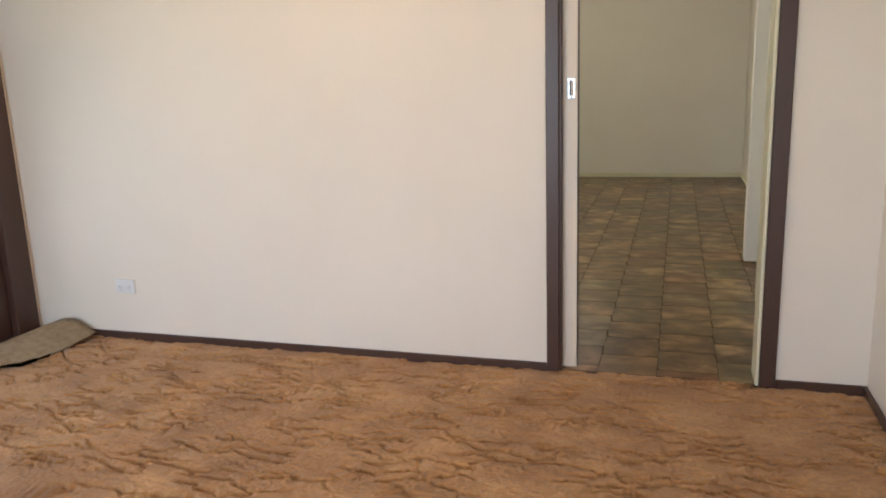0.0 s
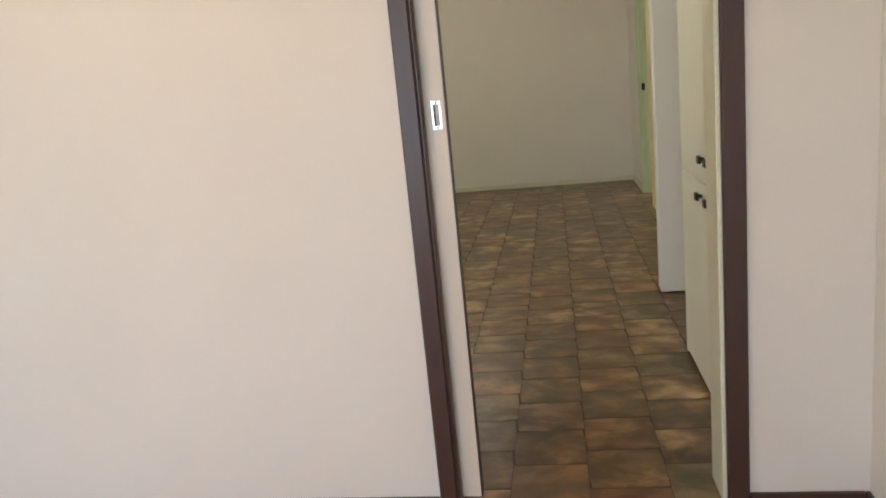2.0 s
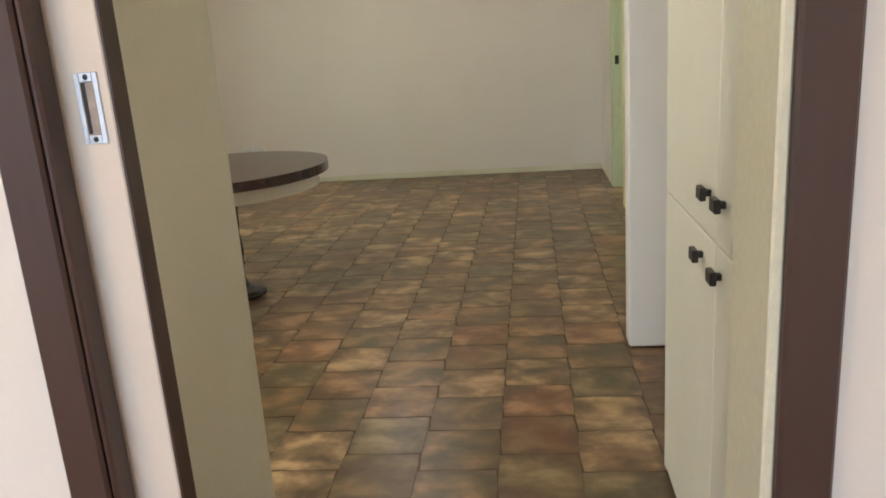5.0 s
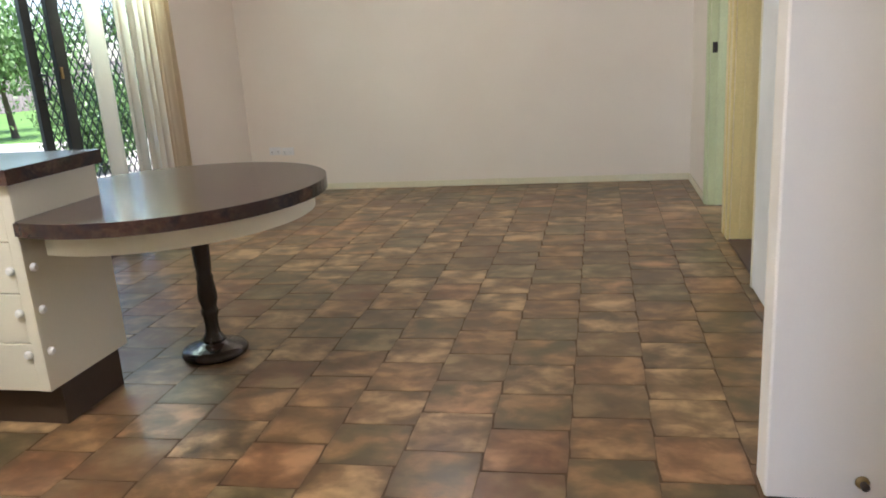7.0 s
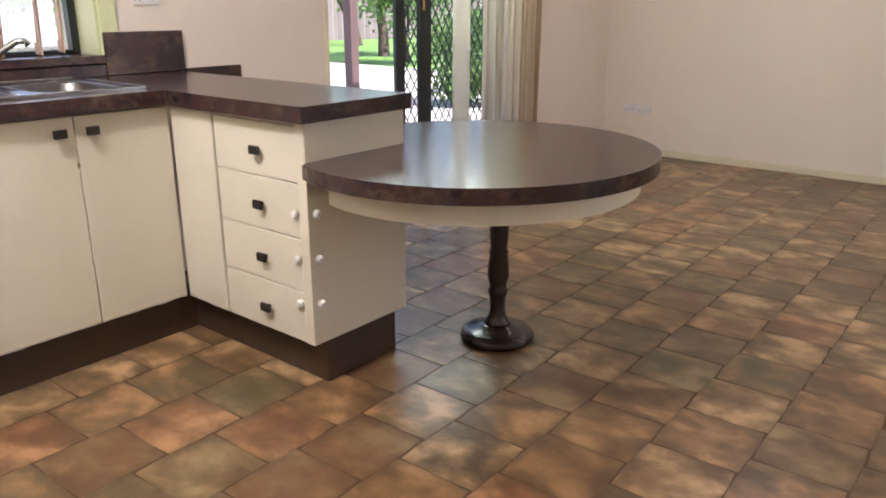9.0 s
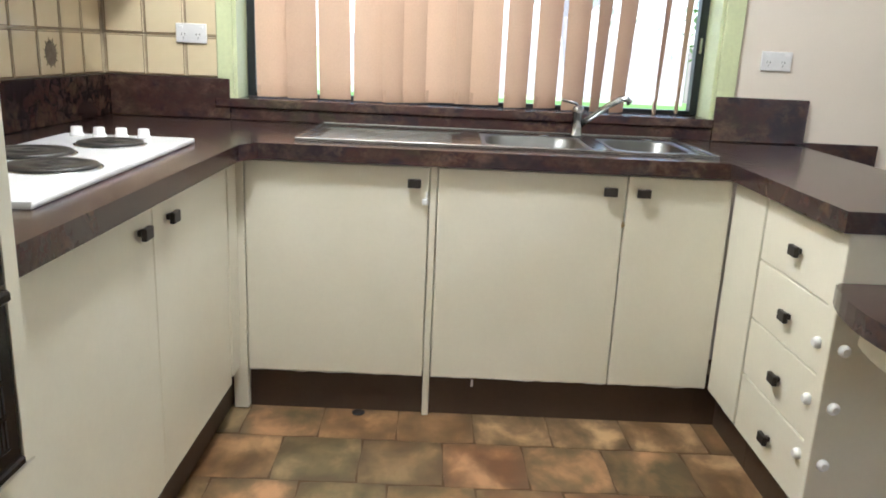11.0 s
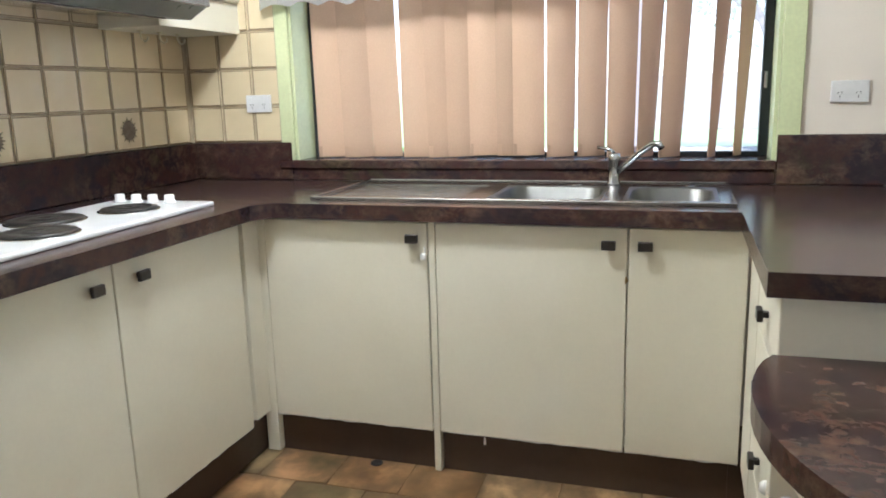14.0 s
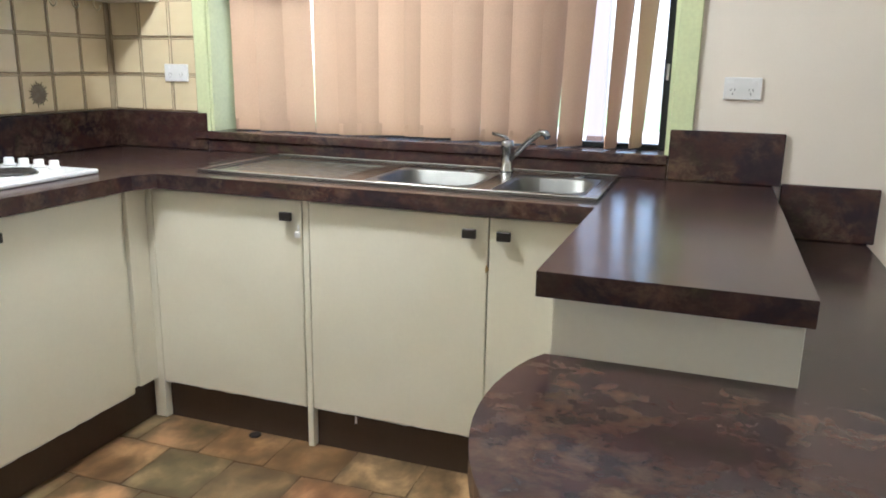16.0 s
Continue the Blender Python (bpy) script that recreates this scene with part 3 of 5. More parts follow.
structure("wall_east", boxes((RX, RX + 0.12, D1[1], FARY, 0, CEIL), (RX, RX + 0.12, D2[1], D1[0], 0, CEIL), (RX, RX + 0.12, 6.28, D2[0], 0, CEIL), (RX, RX + 0.12, *D1, DH, CEIL), (RX, RX + 0.12, *D2, DH, CEIL)), WALL, "cream wall with two doorways", "wall")
structure("wall_stub", boxes((0.770, RX + 0.12, 6.17, 6.28, 0.012, CEIL), bevel=0.006), WALL, "short cream wall beside the fridge space", "wall")
structure("wall_alcove", boxes((1.45, 1.57, DK, 6.17, 0, CEIL), (RX + 0.12, 1.57, 6.17, 6.28, 0, CEIL)), WALL, "cream back wall of the fridge space", "wall")
structure("wall_hall", boxes((2.7, 2.8, 6.28, 9.0, 0, CEIL), (2.7, 2.8, 10.0, FARY, 0, CEIL), (2.7, 2.8, 9.0, 10.0, 0, 0.95), (2.7, 2.8, 9.0, 10.0, 2.05, CEIL), (1.57, 2.8, 6.16, 6.28, 0, CEIL)), DIM_ROOM, "plain hall wall", "wall")
structure("ceiling_kitchen", box(WX - 0.22, 2.8, DN + 0.002, FARY + 0.15, CEIL, CEIL + 0.1), CEILING, "white plaster ceiling", "ceiling")
structure("subfloor_kitchen", box(WX - 0.22, 2.8, 3.987, FARY, -0.12, -0.0016), FLOOR_GROUT, "dark grouted floor bed under the tiles", "floor")
structure("baseboard_far", box(WX + 0.002, RX - 0.002, FARY - 0.014, FARY - 0.001, 0, 0.055, 0.003), TRIM_CREAM, "cream painted skirting", "baseboard")
structure("baseboard_east_far", box(RX - 0.014, RX - 0.001, 9.95, FARY - 0.015, 0, 0.055, 0.003), TRIM_CREAM, "cream painted skirting", "baseboard")
structure("baseboard_west_far", box(WX + 0.001, WX + 0.014, SL_Y1 + 0.06, FARY - 0.015, 0, 0.055, 0.003), TRIM_CREAM, "cream painted skirting", "baseboard")


def doorway(name, y0, y1, near_green, label):
    """Painted frame of a doorway in the east wall."""
    d = tagged(new(name), label, "door frame", kind="structure")
    main = TRIM_YELLOW if name == "door_3" else TRIM_GREEN
    for a, b, m in ((y1 - 0.002, y1 + 0.075, main), (y0 - 0.075, y0 + 0.002, near_green)):
        part("architrave", box(RX - 0.017, RX + 0.0005, a, b, 0, DH + 0.07, 0.004), m, d)
    part("architrave", box(RX - 0.016, RX + 0.0005, y0 + 0.003, y1 - 0.003, DH, DH + 0.07, 0.004), TRIM_GREEN, d)
    for a, b in ((y0 - 0.001, y0 + 0.02), (y1 - 0.02, y1 + 0.001)):
        part("jamb", box(RX + 0.001, RX + 0.125, a, b, 0, DH, 0.002), main, d)
        c = (a + b) / 2
        part("door_stop", box(RX + 0.05, RX + 0.09, c - 0.022, c + 0.022, 0, DH - 0.01, 0.002), main, d)
    return d


door_2 = doorway("door_2", *D1, TRIM_YELLOW, "pale green painted door frame standing open to the hall")
part("strike_plate", box(RX + 0.012, RX + 0.045, D1[1] - 0.0225, D1[1] - 0.0195, 1.05, 1.12, 0.001), HANDLE, door_2, "dark metal strike plate")
door_3 = doorway("door_3", *D2, TRIM_YELLOW, "cream painted door frame with a brown threshold")
part("threshold", box(RX - 0.01, RX + 0.13, D2[0] + 0.021, D2[1] - 0.021, 0.001, 0.012, 0.003), TRIM_BROWN, door_3, "dark brown threshold strip")
part("leaf", moved(box(0, 0.036, 0, 0.80, 0.012, DH - 0.01, 0.002), Matrix.Translation((RX + 0.135, D2[1] - 0.83, 0)) @ pose(0, 0, 0, 0, 0, -62)), WHITE_DOOR, door_3, "white painted door leaf, open")

door_4 = tagged(new("door_4"), "white gloss flush door standing flat against the wall", "door", kind="structure")
part("leaf", box(RX - 0.045, RX - 0.009, 7.12, 7.93, 0.015, 2.03, 0.003), WHITE_DOOR, door_4)
part("edge_strip", box(RX - 0.047, RX - 0.004, 7.9305, 7.958, 0.008, 2.035, 0.002), TRIM_CREAM, door_4, "cream edge strip")

# tiny wall fitting on the stub wall
hook = thing("door_stop", "small dull metal door stop on the short cream wall", "door stop", at=(1.0, 6.168, 0.072))
part("base", moved(turned([(0.017, 0), (0.017, 0.006), (0.010, 0.012)], 18), pose(0, 0, 0, 90)), BRASS, hook)
part("rubber", moved(turned([(0.009, 0.012), (0.010, 0.03), (0.007, 0.034)], 14), pose(0, 0, 0, 90)), KICK, hook)

power_point((-2.585, FARY, 0.372), 0, "white double power point low on the dining room wall")
power_point((-2.462, FARY, 0.366), 0, "white blank double plate low on the dining room wall")

# ---- kitchen: wall tiles ----
TY, TX = DK + 0.006, WX + 0.006     # tile bed faces
TZ0, PITCH = 1.078, 0.1525
wall_tiling = tagged(new("trim_wall_tiles"), "cream glazed wall tiles with brown lined edges and dark sunburst motifs", "wall tiles", kind="structure")
part("tile_bed", box(WX + 0.001, -0.882, DK + 0.001, TY, TZ0, 1.75), GROUT, wall_tiling)
part("tile_bed", box(WX + 0.001, TX, TY, 4.555, TZ0, 1.75), GROUT, wall_tiling)


def tile_mesh(width):
    bm = box(-width / 2 + 0.0035, width / 2 - 0.0035, -0.0065, 0, 0.0035, PITCH - 0.0035, 0.0014)
    data = bpy.data.meshes.new("tile")
    bmesh.ops.recalc_face_normals(bm, faces=bm.faces)
    bm.to_mesh(data)
    bm.free()
    data.materials.append(TILE)
    return data


def line_mesh(width):
    a, b, c, d = width / 2 - 0.0055, width / 2 - 0.0080, 0.0055, 0.0080
    bm = boxes((-a, a, -0.0070, -0.0060, c, d), (-a, a, -0.0070, -0.0060, PITCH - d, PITCH - c), (-a, -b, -0.0070, -0.0060, d, PITCH - d), (b, a, -0.0070, -0.0060, d, PITCH - d))
    data = bpy.data.meshes.new("glaze_line")
    bm.to_mesh(data)
    bm.free()
    data.materials.append(TILE_LINE)
    return data


def sunburst(parent, m):
    """A dark sunburst motif: a disc with ragged points."""
    bm = bmesh.new()
    pts, n = [], 44
    for i in range(n):
        r = (0.052 if i % 4 == 0 else 0.043) if i % 2 == 0 else 0.034
        a = 2 * math.pi * i / n
        pts.append((r * math.cos(a) * 0.95, r * math.sin(a)))
    front = [bm.verts.new((x, -0.0078, PITCH / 2 + z)) for x, z in pts]
    back = [bm.verts.new((x, -0.0064, PITCH / 2 + z)) for x, z in pts]
    bm.faces.new(front)
    for i in range(n):
        bm.faces.new((front[i], back[i], back[(i + 1) % n], front[(i + 1) % n]))
    ob = part("sunburst", bm, SUN_INK, parent, "dark sunburst motif")
    ob.matrix_basis = m
    return ob


TILE_W = 0.154
mesh_full, line_full = tile_mesh(TILE_W), line_mesh(TILE_W)
mesh_cut, line_cut = tile_mesh(0.128), line_mesh(0.128)
SUNS = {(-1.641, 1), (-1.795, 0), (-2.411, 0), (-1.179, 2)}
for row in range(4):
    z = TZ0 + row * PITCH
    cx = -1.025
    while cx - TILE_W / 2 > WX - 0.01:
        m = pose(cx, TY, z, 0, 0, 180)
        m = Matrix.Translation((cx, TY, z)) @ Matrix.Rotation(math.pi, 4, "Z")
        shared_part("tile", mesh_full, wall_tiling, m)
        shared_part("glaze_line", line_full, wall_tiling, m)
        if any(abs(cx - sx) < 0.02 and row == sr for sx, sr in SUNS):
            sunburst(wall_tiling, m)
        cx -= TILE_W
    for k, (w, md, lm) in enumerate(((TILE_W, mesh_full, line_full), (TILE_W, mesh_full, line_full), (0.128, mesh_cut, line_cut))):
        cy = TY + 0.008 + TILE_W * k + w / 2
        m = Matrix.Translation((TX, cy, z)) @ Matrix.Rotation(math.pi / 2, 4, "Z")
        shared_part("tile", md, wall_tiling, m)
        shared_part("glaze_line", lm, wall_tiling, m)

# ---- kitchen window ----
window_1 = tagged(new("window_1"), "aluminium kitchen window in a pale green painted reveal", "window", kind="structure")
FX = -3.0
part("architrave", box(WX - 0.0005, WX + 0.016, WIN_Y0 - 0.062, WIN_Y0 - 0.001, WIN_Z0 - 0.0, WIN_Z1 + 0.06, 0.003), TRIM_GREEN, window_1, "pale green architrave")
part("architrave", box(WX - 0.0005, WX + 0.016, WIN_Y1 + 0.001, WIN_Y1 + 0.074, WIN_Z0 - 0.0, WIN_Z1 + 0.06, 0.003), TRIM_GREEN, window_1, "pale green architrave")
part("architrave", box(WX - 0.0005, WX + 0.015, WIN_Y0, WIN_Y1, WIN_Z1, WIN_Z1 + 0.06, 0.003), TRIM_GREEN, window_1, "pale green architrave")
part("reveal", box(FX - 0.03, WX + 0.004, WIN_Y0, WIN_Y0 + 0.012, WIN_Z0 + 0.001, WIN_Z1), TRIM_GREEN, window_1)
part("reveal", box(FX - 0.03, WX + 0.004, WIN_Y1 - 0.012, WIN_Y1, WIN_Z0 + 0.001, WIN_Z1), TRIM_GREEN, window_1)
part("window_sill", box(FX - 0.03, WX + 0.030, WIN_Y0 - 0.07, WIN_Y1 + 0.002, WIN_Z0 - 0.03, WIN_Z0 + 0.004, 0.004), LAMINATE, window_1, "brown laminate sill")
wf = part("window_frame", boxes((FX - 0.02, FX + 0.025, WIN_Y0 + 0.013, WIN_Y0 + 0.045, WIN_Z0 + 0.005, WIN_Z1 - 0.002), (FX - 0.02, FX + 0.025, WIN_Y1 - 0.045, WIN_Y1 - 0.013, WIN_Z0 + 0.005, WIN_Z1 - 0.002),
                         (FX - 0.02, FX + 0.025, WIN_Y0 + 0.045, WIN_Y1 - 0.045, WIN_Z0 + 0.005, WIN_Z0 + 0.022), (FX - 0.02, FX + 0.025, WIN_Y0 + 0.045, WIN_Y1 - 0.045, WIN_Z1 - 0.04, WIN_Z1 - 0.002), (FX - 0.018, FX + 0.02, 5.51, 5.55, WIN_Z0 + 0.022, WIN_Z1 - 0.04), bevel=0.002), ALU_DARK, window_1)
part("catch", box(FX + 0.025, FX + 0.034, WIN_Y1 - 0.038, WIN_Y1 - 0.026, 1.25, 1.31, 0.002), CHROME, window_1)
for y0, y1 in ((WIN_Y0 + 0.045, 5.51), (5.55, WIN_Y1 - 0.045)):
    part("pane", box(FX - 0.003, FX + 0.003, y0, y1, WIN_Z0 + 0.022, WIN_Z1 - 0.04), GLASS, window_1).visible_shadow = False


def vertical_blind():
    """Peach fabric slats, each hung with its own turn and lean, weighted at the hem."""
    b = thing("vertical_blind", "peach fabric vertical blind with uneven slats hanging in the kitchen window", "window blind")
    part("head_rail", box(-2.945, -2.885, WIN_Y0 + 0.015, WIN_Y1 - 0.015, WIN_Z1 - 0.05, WIN_Z1 - 0.003, 0.003), WHITE_PLASTIC, b)
    rng = random.Random(4)
    # where each slat hangs along the rail, its turn in degrees and the drift of its hem
    slats = ((4.738, 20, 0.010), (4.850, 26, 0.018), (4.975, 8, 0.024), (5.130, 14, 0.004), (5.222, 32, 0.018), (5.318, 30, 0.004), (5.414, 14, 0.004),
             (5.520, 30, 0.006), (5.592, 16, 0.002), (5.722, 36, -0.004), (5.840, 36, -0.004), (5.952, 36, -0.006), (6.066, 58, -0.030), (6.160, 48, -0.036),
             (6.312, 70, -0.040), (6.388, 68, -0.028))
    for y, turn, lean in slats:
        w, zb, zt = 0.0618, WIN_Z0 + 0.010 + rng.uniform(-0.003, 0.006), WIN_Z1 - 0.052
        bm = bmesh.new()
        cols = []
        for i in range(7):
            u = i / 6 - 0.5
            bow = 0.011 * math.cos(u * math.pi)
            cols.append([bm.verts.new((bow, 2 * u * w, z)) for z in (zb, zb + 0.05, (zb + zt) / 2, zt)])
        for a, c in zip(cols, cols[1:]):
            for k in range(3):
                bm.faces.new((a[k], c[k], c[k + 1], a[k + 1])).smooth = True
        for v in bm.verts:
            s = 1 - (v.co.z - zb) / (zt - zb)
            a = radians(turn * (0.75 + 0.35 * s))
            x, yy = v.co.x, v.co.y
            v.co.x = x * math.cos(a) - yy * math.sin(a) * 0.9 - 2.915
            v.co.y = x * math.sin(a) + yy * math.cos(a) + y + lean * s
        slat = part("slat", bm, BLIND, b)
        hem = bmesh.new()
        a = radians(turn * 1.1)
        for sgn in (1,):
            box_into(hem, -0.0022, 0.0022, -w * 0.97, w * 0.97, zb + 0.002, zb + 0.046)
        moved(hem, Matrix.Translation((-2.915, y + lean, 0)) @ Matrix.Rotation(a, 4, "Z"))
        part("hem_weight", hem, BLIND, slat)
    return b


vertical_blind()


def lace_valance():
    """Gathered white lace strip with a scalloped hem, hung before the window's head."""
    bm = bmesh.new()
    prev = None
    n = 150
    for i in range(n + 1):
        u = i / n
        y = WIN_Y0 - 0.09 + (WIN_Y1 - WIN_Y0 + 0.16) * u
        x = WX + 0.062 + 0.009 * math.sin(u * 88) + 0.005 * math.sin(u * 211 + 1)
        hem = 1.605 + 0.05 * u + 0.016 * abs(math.sin(u * 50)) + 0.006 * math.sin(u * 23)
        col = [bm.verts.new((x, y, z)) for z in (hem, hem + 0.05, 1.85, 2.125)]
        if prev:
            for c in range(3):
                bm.faces.new((prev[c], col[c], col[c + 1], prev[c + 1])).smooth = True
        prev = col
    bmesh.ops.solidify(bm, geom=bm.faces[:], thickness=0.0012)
    v = thing("lace_valance", "white lace valance with a scalloped hem over the kitchen window", "valance")
    part("cloth", bm, LACE, v)
    part("rod", box(WX + 0.055, WX + 0.069, WIN_Y0 - 0.10, WIN_Y1 + 0.08, 2.125, 2.137, 0.003), WHITE_PLASTIC, v)
    for y in (WIN_Y0 - 0.095, WIN_Y1 + 0.065):
        part("bracket", box(WX - 0.001, WX + 0.0548, y, y + 0.012, 2.122, 2.140, 0.002), WHITE_PLASTIC, v)
    return v


lace_valance()

# ---- kitchen: worktops ----
CT0, CT1 = 0.870, 0.92
top = thing("worktop", "brown mottled laminate worktop along the cupboards and peninsula", "worktop")
part("slab", prism([(WX + 0.001, TY), (-0.878, TY), (-0.878, 4.828), (-2.10, 4.828), (-2.17, 4.87), (WX + 0.001, 4.87)], CT0, CT1), LAMINATE, top)
for x0, x1, y0, y1 in ((WX + 0.001, -2.66, 4.8701, 6.3369), (-2.31, -2.17, 4.8701, 6.3369), (-2.66, -2.31, 4.8701, 5.565), (-2.66, -2.31, 6.29, 6.3369), (WX + 0.001, -1.462, 6.337, 6.82)):
    part("slab", box(x0, x1, y0, y1, CT0, CT1), LAMINATE, top)


def upstand(rows, label):
    u = thing("splashback", label, "splashback")
    for r in rows:
        part("panel", box(*r, 0.003), LAMINATE, u)
    return u


upstand([(WX + 0.002, WX + 0.02, TY + 0.019, 4.605, CT1 + 0.001, TZ0 - 0.001), (WX + 0.002, -0.882, TY - 0.004, TY + 0.018, CT1 + 0.001, TZ0 - 0.001), (WX + 0.002, WX + 0.018, 4.606, 6.482, CT1 + 0.001, WIN_Z0 - 0.031),
         (WX + 0.002, WX + 0.02, 6.483, 6.845, CT1 + 0.001, 1.092)], "brown laminate upstand along the worktop")

def round_table():
    """Fixed breakfast table: a bar along the back of the peninsula that ends in a disc, on one turned leg."""
    t = thing("breakfast_table", "brown mottled laminate breakfast table with round end on the peninsula", "table")
    cx, cy, rx, ry = -1.255, 6.916, 0.589, 0.613
    back = 7.125
    a_start = -math.acos((-1.488 - cx) / rx)   # where the round end meets the peninsula's end
    a_end = math.pi - math.asin((back - cy) / ry)
    pts = []
    for i in range(61):
        a = a_start + (a_end - a_start) * i / 60
        pts.append((cx + rx * math.cos(a), cy + ry * math.sin(a)))
    outline = pts + [(WX + 0.001, back), (WX + 0.001, 6.822 - 0.018), (-1.489, 6.822 - 0.018)]
    part("tabletop", prism(outline, 0.702, 0.750, 0.005), LAMINATE, t)
    apron = []
    for i in range(61):
        a = a_start + 0.12 + (a_end - a_start - 0.25) * i / 60
        apron.append((cx + (rx - 0.055) * math.cos(a), cy + (ry - 0.055) * math.sin(a)))
    apron += [(-1.70, 7.09), (-1.70, 6.93), (-1.489, 6.93)]
    part("apron", prism(apron, 0.632, 0.7015), CABINET, t, "cream painted apron")
    px, py = -1.257, 7.059
    leg = part("leg", turned([(0.050, 0.065), (0.048, 0.075), (0.040, 0.085), (0.032, 0.10), (0.028, 0.13), (0.030, 0.17), (0.036, 0.185), (0.036, 0.20), (0.030, 0.212), (0.034, 0.228), (0.040, 0.25), (0.039, 0.29), (0.033, 0.33), (0.036, 0.345),
                              (0.030, 0.36), (0.034, 0.40), (0.037, 0.50), (0.039, 0.60), (0.040, 0.6319)]), DARK_WOOD, t, "dark turned timber pedestal")
    leg.location = (px, py, 0)
    foot = part("foot", turned([(0.120, 0.0), (0.135, 0.008), (0.138, 0.022), (0.130, 0.036), (0.105, 0.045), (0.075, 0.050), (0.060, 0.060), (0.050, 0.0649)], 36), DARK_WOOD, t, "round dark timber foot")
    foot.location = (px, py, 0)
    part("wall_upstand", box(WX + 0.002, WX + 0.02, 6.847, 7.14, 0.751, 0.930, 0.003), LAMINATE, t, "brown laminate upstand")
    return t


round_table()


# ---- kitchen: cupboards ----
def knob(parent, at, facing):
    """A square dark knob on a short stem; facing: degrees about z from -y."""
    m = Matrix.Translation(at) @ Matrix.Rotation(radians(facing), 4, "Z")
    h = part("handle", moved(boxes((-0.021, 0.021, -0.026, -0.013, -0.014, 0.014), (-0.008, 0.008, -0.013, 0.0005, -0.007, 0.007), bevel=0.002), m), HANDLE, parent, "square dark bronze knob")
    return h


def cupboard(name, label, axis, a0, a1, face, depth, doors, kick_face, z0=0.159, z1=0.866, group="kitchen base cupboards"):
    """A base cupboard. axis 'y': front faces +x at x=face, runs a0..a1 in y; axis 'x': front faces +y at y=face; axis '-x': front faces -y.
    doors: (a0, a1, knob position or None)."""
    c = thing(name, label, "cupboard", group)
    t = 0.018

    def slab(f0, f1, b0, b1, c0, c1, bevel=0.0):
        if axis == "y":
            return box(f0, f1, b0, b1, c0, c1, bevel)
        return box(b0, b1, f0, f1, c0, c1, bevel)

    out = -1 if axis == "-x" else 1
    back = face - out * depth
    lo, hi = sorted((back, face - out * (t + 0.003)))
    part("body", slab(lo, hi, a0, a1, z0, z1 if axis != "y" else 0.72), CABINET, c)
    if axis == "y":
        part("front_rail", slab(hi - 0.02, hi, a0, a1, 0.721, z1 + 0.003), CABINET, c)
    k0, k1 = sorted((back + out * 0.045, kick_face))
    part("kickboard", slab(k0, k1, a0, a1, 0.001, z0 - 0.0005), KICK, c, "dark brown kickboard")
    for d0, d1, k in doors:
        f0, f1 = sorted((face - out * t, face))
        door = part("door", slab(f0, f1, d0 + 0.002, d1 - 0.002, z0 - 0.008, z1 - 0.004, 0.0025), CABINET, c)
        edge = bmesh.new()
        rng = random.Random(int(d0 * 1000) + 7)
        steps = max(6, int((d1 - d0) / 0.02))
        f2 = face - out * 0.004
        prev = None
        for i in range(steps + 1):
            s = d0 + 0.003 + (d1 - d0 - 0.006) * i / steps
            drop = 0.0015 + 0.006 * max(0.0, noise.noise(Vector((s * 19, face * 7, 2.2)))) + rng.uniform(0, 0.0022)
            row = []
            for ff in (f2 - out * 0.004, f2):
                for zz in (z0 - 0.0078, z0 - 0.008 - drop):
                    row.append(edge.verts.new((ff, s, zz) if axis == "y" else (s, ff, zz)))
            if prev:
                for a, b2 in ((0, 1), (1, 3), (3, 2), (2, 0)):
                    edge.faces.new((prev[a], prev[b2], row[b2], row[a]))
            else:
                edge.faces.new((row[0], row[1], row[3], row[2]))
            prev = row
        edge.faces.new((prev[2], prev[3], prev[1], prev[0]))
        part("peeling_edge", edge, WHITE_ENAMEL, door, "chipped white lower edge")
        if k is not None:
            at = (face, k, 0.812) if axis == "y" else (k, face, 0.812)
            knob(door, at, {"y": 90, "x": 180, "-x": 0}[axis])
    return c


def stile(name, x0, x1, y0, y1, z0, z1):
    return solid(name, box(x0, x1, y0, y1, z0, z1, 0.002), CABINET, "narrow cream painted filler strip between the cupboards", "filler strip", "cupboard filler strips")


SF, SK = -2.20, -2.232
cupboard("base_cupboard", "cream painted sink cupboard with one flush door", "y", 4.815, 5.405, SF, 0.60, [(4.815, 5.405, 5.357)], SK)
cupboard("base_cupboard", "cream painted double sink cupboard with flush doors", "y", 5.43, 6.338, SF, 0.60, [(5.43, 6.03, 5.975), (6.03, 6.366, 6.08)], SK)
stile("filler_strip", -2.30, SF - 0.003, 5.4065, 5.4285, 0.004, 0.868)
stile("filler_strip", -2.30, SF - 0.001, 4.765, 4.8135, 0.004, 0.868)
HF, HK = 4.796, 4.752
cupboard("base_cupboard", "cream painted cupboard under the cooktop, two flush doors", "x", -2.105, -0.880, HF, 0.64, [(-2.075, -1.493, -1.585), (-1.493, -0.880, -1.415)], HK)
stile("filler_strip", -2.20, -2.108, 4.70, HF - 0.006, 0.16, 0.868)
PF, PK = 6.370, 6.420
pen = cupboard("drawer_unit", "cream painted end unit of four drawers on the peninsula", "-x", -1.945, -1.492, PF, 0.425, [], PK)
for i in range(4):
    z1 = 0.855 - i * 0.1775
    d = part("drawer", box(-1.943, -1.531, PF, PF + 0.018, z1 - 0.1740, z1, 0.0025), CABINET, pen)
    knob(d, (-1.712, PF, z1 - 0.090), 0)
part("end_panel", box(-1.5295, -1.488, PF - 0.004, 6.808, 0.149, 0.869, 0.002), CABINET, pen, "cream painted end panel")
part("top_rail", box(-1.943, -1.531, PF + 0.004, PF + 0.018, 0.857, 0.869), CABINET, pen)
